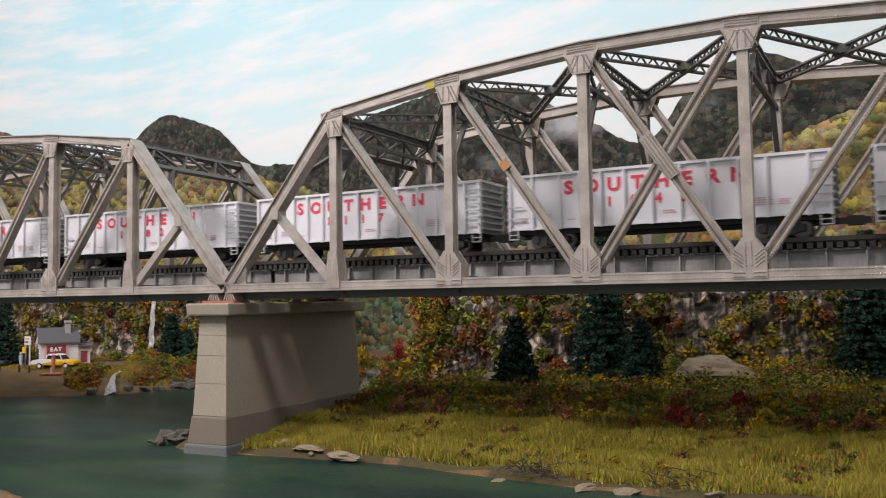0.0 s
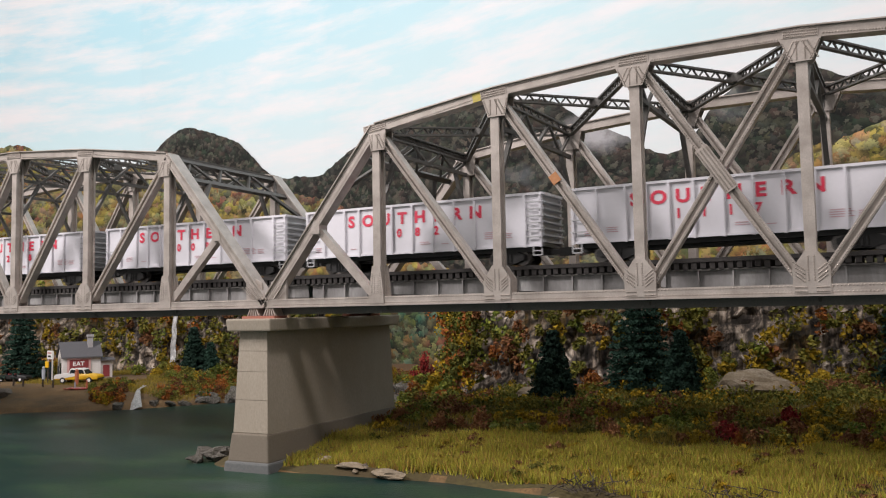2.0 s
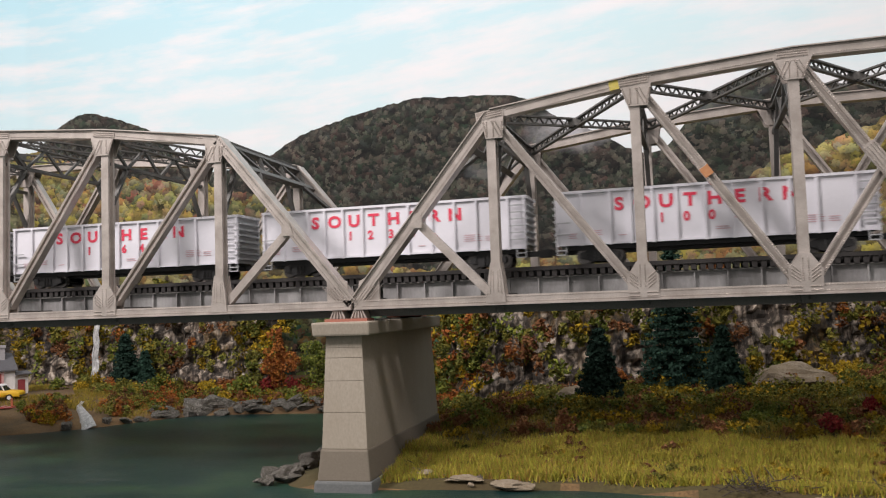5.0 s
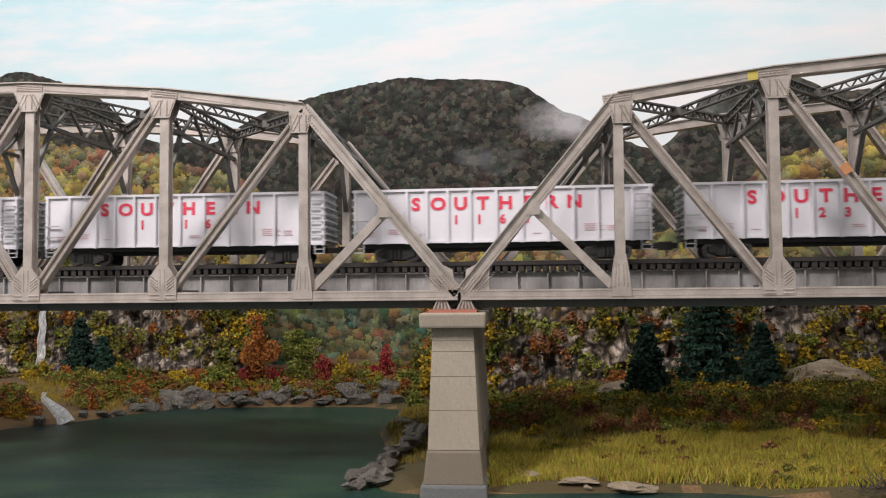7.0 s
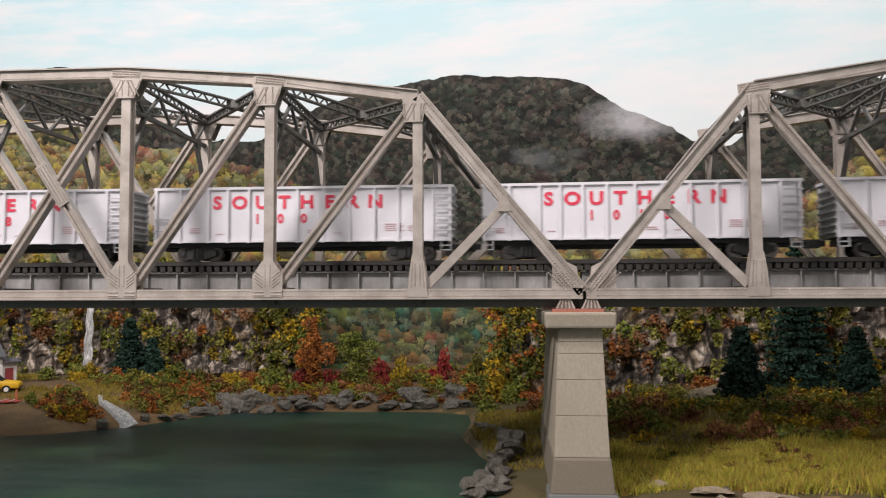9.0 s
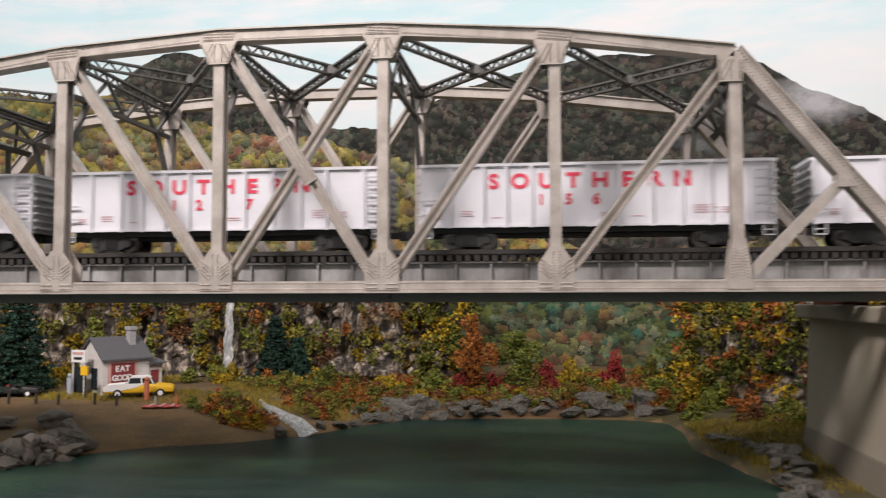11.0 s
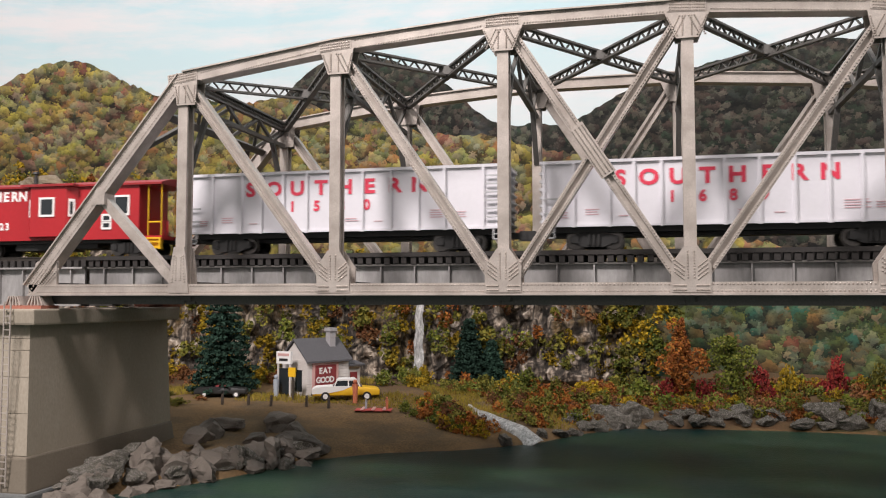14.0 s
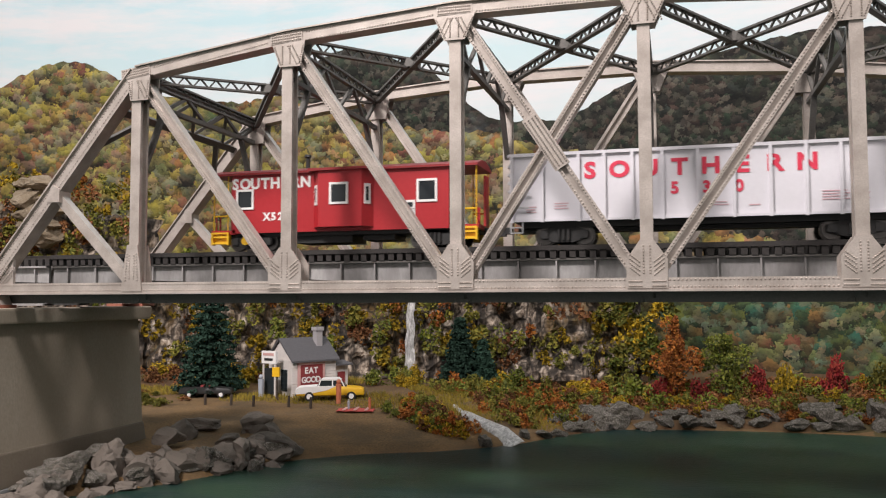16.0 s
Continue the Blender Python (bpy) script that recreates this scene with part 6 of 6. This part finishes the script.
SHINGLE = surface("grey_shingle", (0.06, 0.058, 0.065), (0.11, 0.105, 0.11), 700, 60, 0.85, 0, 0.5)
SIGN_RED = surface("sign_red", (0.20, 0.025, 0.03), (0.26, 0.04, 0.04), 500, 60, 0.6)
SIGN_PINK = surface("faded_sign_pink", (0.55, 0.30, 0.28), (0.62, 0.38, 0.35), 500, 60, 0.6)
BRICK = surface("chimney_block", (0.30, 0.28, 0.29), (0.42, 0.40, 0.40), 500, 90, 0.8)

HX, HY, HROT = -9.17, 8.5, -30.7
HZ = ground_z(HX, HY) - 0.02
flat = thing("diner", "small white clapboard roadside diner with a grey shingle roof", "diner", "", at(HX, HY, HZ, HROT) @ Matrix.Scale(0.91, 4))
W2, L2, EAVE, RIDGE = 0.20, 0.26, 0.37, 0.55
bm = bmesh.new()
prism(bm, [(-W2, -0.05), (W2, -0.05), (W2, EAVE), (0, RIDGE), (-W2, EAVE)], -L2, L2)
part("wall", bm, CLAP, flat)
bm = bmesh.new()
prism(bm, [(W2, 0.0), (W2 + 0.007, 0.0), (W2 + 0.002, 0.024), (W2, 0.024)], -L2, L2)
PLANK_MESH = mesh_of("plank", bm, CLAP)
bm = bmesh.new()
prism(bm, [(-W2, 0.0), (W2, 0.0), (W2, 0.024), (-W2, 0.024)], -L2 - 0.005, -L2)
PLANK_END = mesh_of("plank", bm, CLAP)
for k in range(14):
    for me in (PLANK_MESH, PLANK_END):
        ob = new("plank", me)
        ob.parent = flat
        ob.location = (0, 0, (0.005 + 0.0262 * k) * U)
for s in (-1, 1):
    bm = bmesh.new()
    prism(bm, [(0, RIDGE + 0.004), (s * (W2 + 0.04), EAVE - 0.03), (s * (W2 + 0.04), EAVE - 0.012), (0, RIDGE + 0.024)], -L2 - 0.025, L2 + 0.025)
    roof = part("roof", bm, SHINGLE, flat)
bm = bmesh.new()
box(bm, 0.03, 0.10, 0.10, 0.17, 0.40, 0.66)
box(bm, 0.02, 0.11, 0.09, 0.18, 0.64, 0.675)
part("chimney", bm, BRICK, flat)
bm = bmesh.new()
box(bm, -W2 + 0.02, -W2 + 0.02 + 0.1, -L2 - 0.012, -L2, 0.0, 0.22)
part("door", bm, SHINGLE, flat)
bm = bmesh.new()
box(bm, 0.03, 0.13, -L2 - 0.012, -L2, 0.06, 0.27)
part("window", bm, PANE, flat)
bm = bmesh.new()
box(bm, W2 + 0.006, W2 + 0.016, -0.2, 0.12, 0.02, 0.345)
board = part("sign_board", bm, SIGN_PINK, flat, "faded red and pink wall sign")
bm = bmesh.new()
box(bm, W2 + 0.016, W2 + 0.019, -0.17, 0.09, 0.03, 0.315)
part("sign_panel", bm, SIGN_RED, board)
for word, z, mt, sz in (("EAT", 0.232, LETTER_WHITE, 0.056), ("GOOD", 0.142, LETTER_WHITE, 0.056), ("FOOD", 0.052, LETTER_WHITE, 0.056)):
    n = len(word)
    for i, ch in enumerate(word):
        letter(ch, W2 + 0.021, -0.05 + (i - (n - 1) / 2) * 0.056, z, sz, mt, board, "sign_letter", 1, 90)
# lean-to with a red arched window
bm = bmesh.new()
box(bm, W2 - 0.1, W2 - 0.02, L2, L2 + 0.17, 0, 0.29)
part("lean_to", bm, CLAP, flat)
bm = bmesh.new()
prism(bm, [(W2 - 0.13, 0.30), (W2 + 0.03, 0.285), (W2 + 0.03, 0.30), (W2 - 0.13, 0.33)], L2, L2 + 0.2)
part("lean_to_roof", bm, SHINGLE, flat)
bm = bmesh.new()
box(bm, W2 - 0.02, W2 - 0.014, L2 + 0.04, L2 + 0.13, 0.05, 0.22)
part("window", bm, SIGN_RED, flat)
# hanging sign with unreadable lines on its post
sg = thing("roadside_sign", "white roadside sign board on posts beside the diner", "sign", "", at(-9.34, 8.18, ground_z(-9.34, 8.18), -18))
bm = bmesh.new()
box(bm, -0.085, 0.085, -0.012, 0.012, 0.29, 0.40)
part("board", bm, LETTER_WHITE, sg)
for z, w, mt in ((0.36, 0.065, SIGN_PINK), (0.315, 0.05, BLACK)):
    bm = bmesh.new()
    box(bm, -w, w, -0.015, -0.012, z, z + 0.022)
    part("lettering_bar", bm, mt, sg)
for x in (-0.07, 0.07):
    bm = bmesh.new()
    box(bm, x - 0.007, x + 0.007, -0.007, 0.007, -0.03, 0.29)
    part("post", bm, CLAP, sg)
bm = bmesh.new()
box(bm, -0.06, 0.06, 0.0, 0.008, 0.02, 0.25)
part("panel", bm, PANE, sg)
ys = thing("yellow_sign", "small yellow road sign on a wooden post", "sign", "", at(-9.19, 8.01, ground_z(-9.19, 8.01), -10))
bm = bmesh.new()
box(bm, -0.035, 0.035, -0.008, 0.008, 0.20, 0.28)
part("board", bm, YELLOW, ys)
bm = bmesh.new()
box(bm, -0.007, 0.007, 0.008, 0.018, -0.02, 0.27)
part("post", bm, BARK, ys)


def old_car(x, y, z, rz, lower, upper, roofed, label, size):
    c = thing("old_car", label, "car", "", at(x, y, z, rz) @ Matrix.Scale(size, 4))
    Lh, Wh = 0.31, 0.1
    prof = [(-Lh, 0.045), (-Lh, 0.10), (-Lh + 0.03, 0.118), (-0.12, 0.128), (0.1, 0.128), (Lh - 0.03, 0.112), (Lh, 0.095), (Lh, 0.045)]
    bm = bmesh.new()
    prism(bm, prof, -Wh, Wh)
    bmesh.ops.bevel(bm, geom=list(bm.edges), offset=0.012, segments=2, affect="EDGES", profile=0.6)
    part("body", bm, lower, c, "", True)
    bm = bmesh.new()
    prism(bm, [(-Lh - 0.003, 0.062), (-Lh - 0.003, 0.102), (-Lh + 0.03, 0.122), (-0.12, 0.132), (0.05, 0.132), (-0.03, 0.095), (-0.16, 0.07)], -Wh - 0.003, Wh + 0.003)
    part("side_panel", bm, upper, c)
    if roofed:
        bm = bmesh.new()
        prism(bm, [(-0.13, 0.125), (-0.08, 0.185), (0.08, 0.188), (0.15, 0.125)], -Wh * 0.82, Wh * 0.82)
        part("cabin", bm, PANE, c)
        bm = bmesh.new()
        prism(bm, [(-0.09, 0.182), (-0.07, 0.196), (0.08, 0.198), (0.10, 0.182)], -Wh * 0.86, Wh * 0.86)
        part("car_roof", bm, upper, c)
        for xx in (-0.1, 0.02, 0.115):
            bm = bmesh.new()
            bar(bm, (xx - 0.01 if xx < 0 else xx + 0.012 * (xx > 0.1), -Wh * 0.84, 0.127), (xx + 0.015 if xx < 0 else xx - 0.02 * (xx > 0.1), -Wh * 0.84, 0.188), 0.012, 0.008)
            part("pillar", bm, upper, c)
    else:
        bm = bmesh.new()
        bar(bm, (-0.10, -0.085, 0.128), (-0.10, 0.085, 0.128), 0.003, 0.07, (0.3, 0, 1))
        part("windscreen", bm, PANE, c)
        for xx in (-0.04, 0.06):
            bm = bmesh.new()
            box(bm, xx - 0.02, xx + 0.02, -0.08, 0.08, 0.11, 0.15)
            part("car_seat", bm, SIGN_RED, c)
    for e in (-1, 1):
        bm = bmesh.new()
        box(bm, e * Lh - 0.01, e * Lh + 0.01, -Wh * 0.95, Wh * 0.95, 0.05, 0.068)
        part("bumper", bm, WHEEL, c)
        for s in (-1, 1):
            bm = bmesh.new()
            tube(bm, (e * 0.19, s * (Wh - 0.02), 0.04), (e * 0.19, s * (Wh + 0.004), 0.04), 0.042, None, 14)
            w = part("wheel", bm, BLACK, c)
            bm = bmesh.new()
            tube(bm, (e * 0.19, s * (Wh + 0.003), 0.04), (e * 0.19, s * (Wh + 0.006), 0.04), 0.024, None, 12)
            part("hubcap", bm, LETTER_WHITE, w)
    return c


old_car(-8.74, 8.14, ground_z(-8.74, 8.14), 21, YELLOW, LETTER_WHITE, True, "yellow and white vintage two-tone sedan parked by the diner", 0.93)
old_car(-9.88, 8.05, ground_z(-9.88, 8.05), 18, BLACK, BLACK, False, "black open vintage convertible parked on the beach road", 0.72)


def figurine(x, y, m, label, h=0.2):
    bm = bmesh.new()
    tube(bm, (0, 0, 0), (0, 0, h * 0.8), h * 0.1, h * 0.13, 8)
    bmesh.ops.create_uvsphere(bm, u_segments=8, v_segments=6, radius=h * 0.1, matrix=Matrix.Translation((0, 0, h * 0.9)))
    ob = part("figurine", bm, m)
    ob.matrix_basis = at(x, y, ground_z(x, y))
    return tagged(ob, label, "figurine", "figurines")


FIG = surface("figurine_orange", (0.5, 0.14, 0.07), (0.58, 0.2, 0.1), 500, 60, 0.7)
FIGB = surface("figurine_blue_grey", (0.3, 0.33, 0.38), (0.4, 0.42, 0.46), 500, 60, 0.7)
figurine(-8.6, 7.98, FIG, "tiny painted orange plastic figurine beside the car")
figurine(-9.39, 8.12, FIGB, "tiny painted grey plastic figurine by the sign")
bk = thing("picnic_blanket", "small red picnic blanket spread on the sand", "blanket", "", at(-8.38, 7.82, ground_z(-8.38, 7.82), 12))
bm = bmesh.new()
bmesh.ops.create_grid(bm, x_segments=10, y_segments=8, size=1)
for v in bm.verts:
    v.co = V(v.co.x * 0.15, v.co.y * 0.10, 0.008 + 0.006 * noise.noise(v.co * 2.5))
bmesh.ops.solidify(bm, geom=bm.faces[:], thickness=0.004)
part("cloth", bm, surface("blanket_red", (0.42, 0.05, 0.045), (0.55, 0.11, 0.09), 500, 60, 0.9), bk)
bm = bmesh.new()
for k in (-0.09, 0.0, 0.09):
    box(bm, k - 0.012, k + 0.012, -0.098, 0.098, 0.012, 0.016)
part("stripe", bm, SIGN_PINK, bk, "faded pink stripes")
figurine(-8.45, 7.83, FIGB, "tiny painted grey plastic figurine on the blanket", 0.085)
figurine(-8.28, 7.86, FIG, "tiny painted orange plastic figurine on the blanket", 0.10)
for x, y in ((-9.46, 7.73), (-9.24, 7.7), (-8.95, 7.76), (-8.75, 7.75), (-9.68, 7.69)):
    bm = bmesh.new()
    tube(bm, (0, 0, -0.02), (0.004, 0, 0.09), 0.013, 0.011, 7)
    ob = part("fence_post", bm, BARK)
    ob.matrix_basis = at(x, y, ground_z(x, y))
    tagged(ob, "short weathered wooden post in the sand", "post", "fence posts")

# embankments that carry the track on at both ends
for s0, s1 in ((TRACK_A, LEFT_END - 2.5), (RIGHT_END + 1.9, TRACK_B)):
    bm = bmesh.new()
    p, a = track_place(s0)
    q, _ = track_place(s1)
    rings = []
    for c in (p, q):
        n = V(-math.sin(math.radians(a)), math.cos(math.radians(a)), 0)
        rings.append([bm.verts.new(c + n * y + V(0, 0, z)) for y, z in ((-1.6, -0.1), (-0.35, 1.262), (0.35, 1.262), (1.6, -0.1))])
    bm.faces.new(rings[0]), bm.faces.new(rings[1][::-1])
    for i in range(4):
        j = (i + 1) % 4
        bm.faces.new((rings[0][i], rings[0][j], rings[1][j], rings[1][i]))
    tagged(part("embankment", bm, FOREST_FLOOR), "brown earth embankment carrying the track", "ground", kind="structure")


motions()
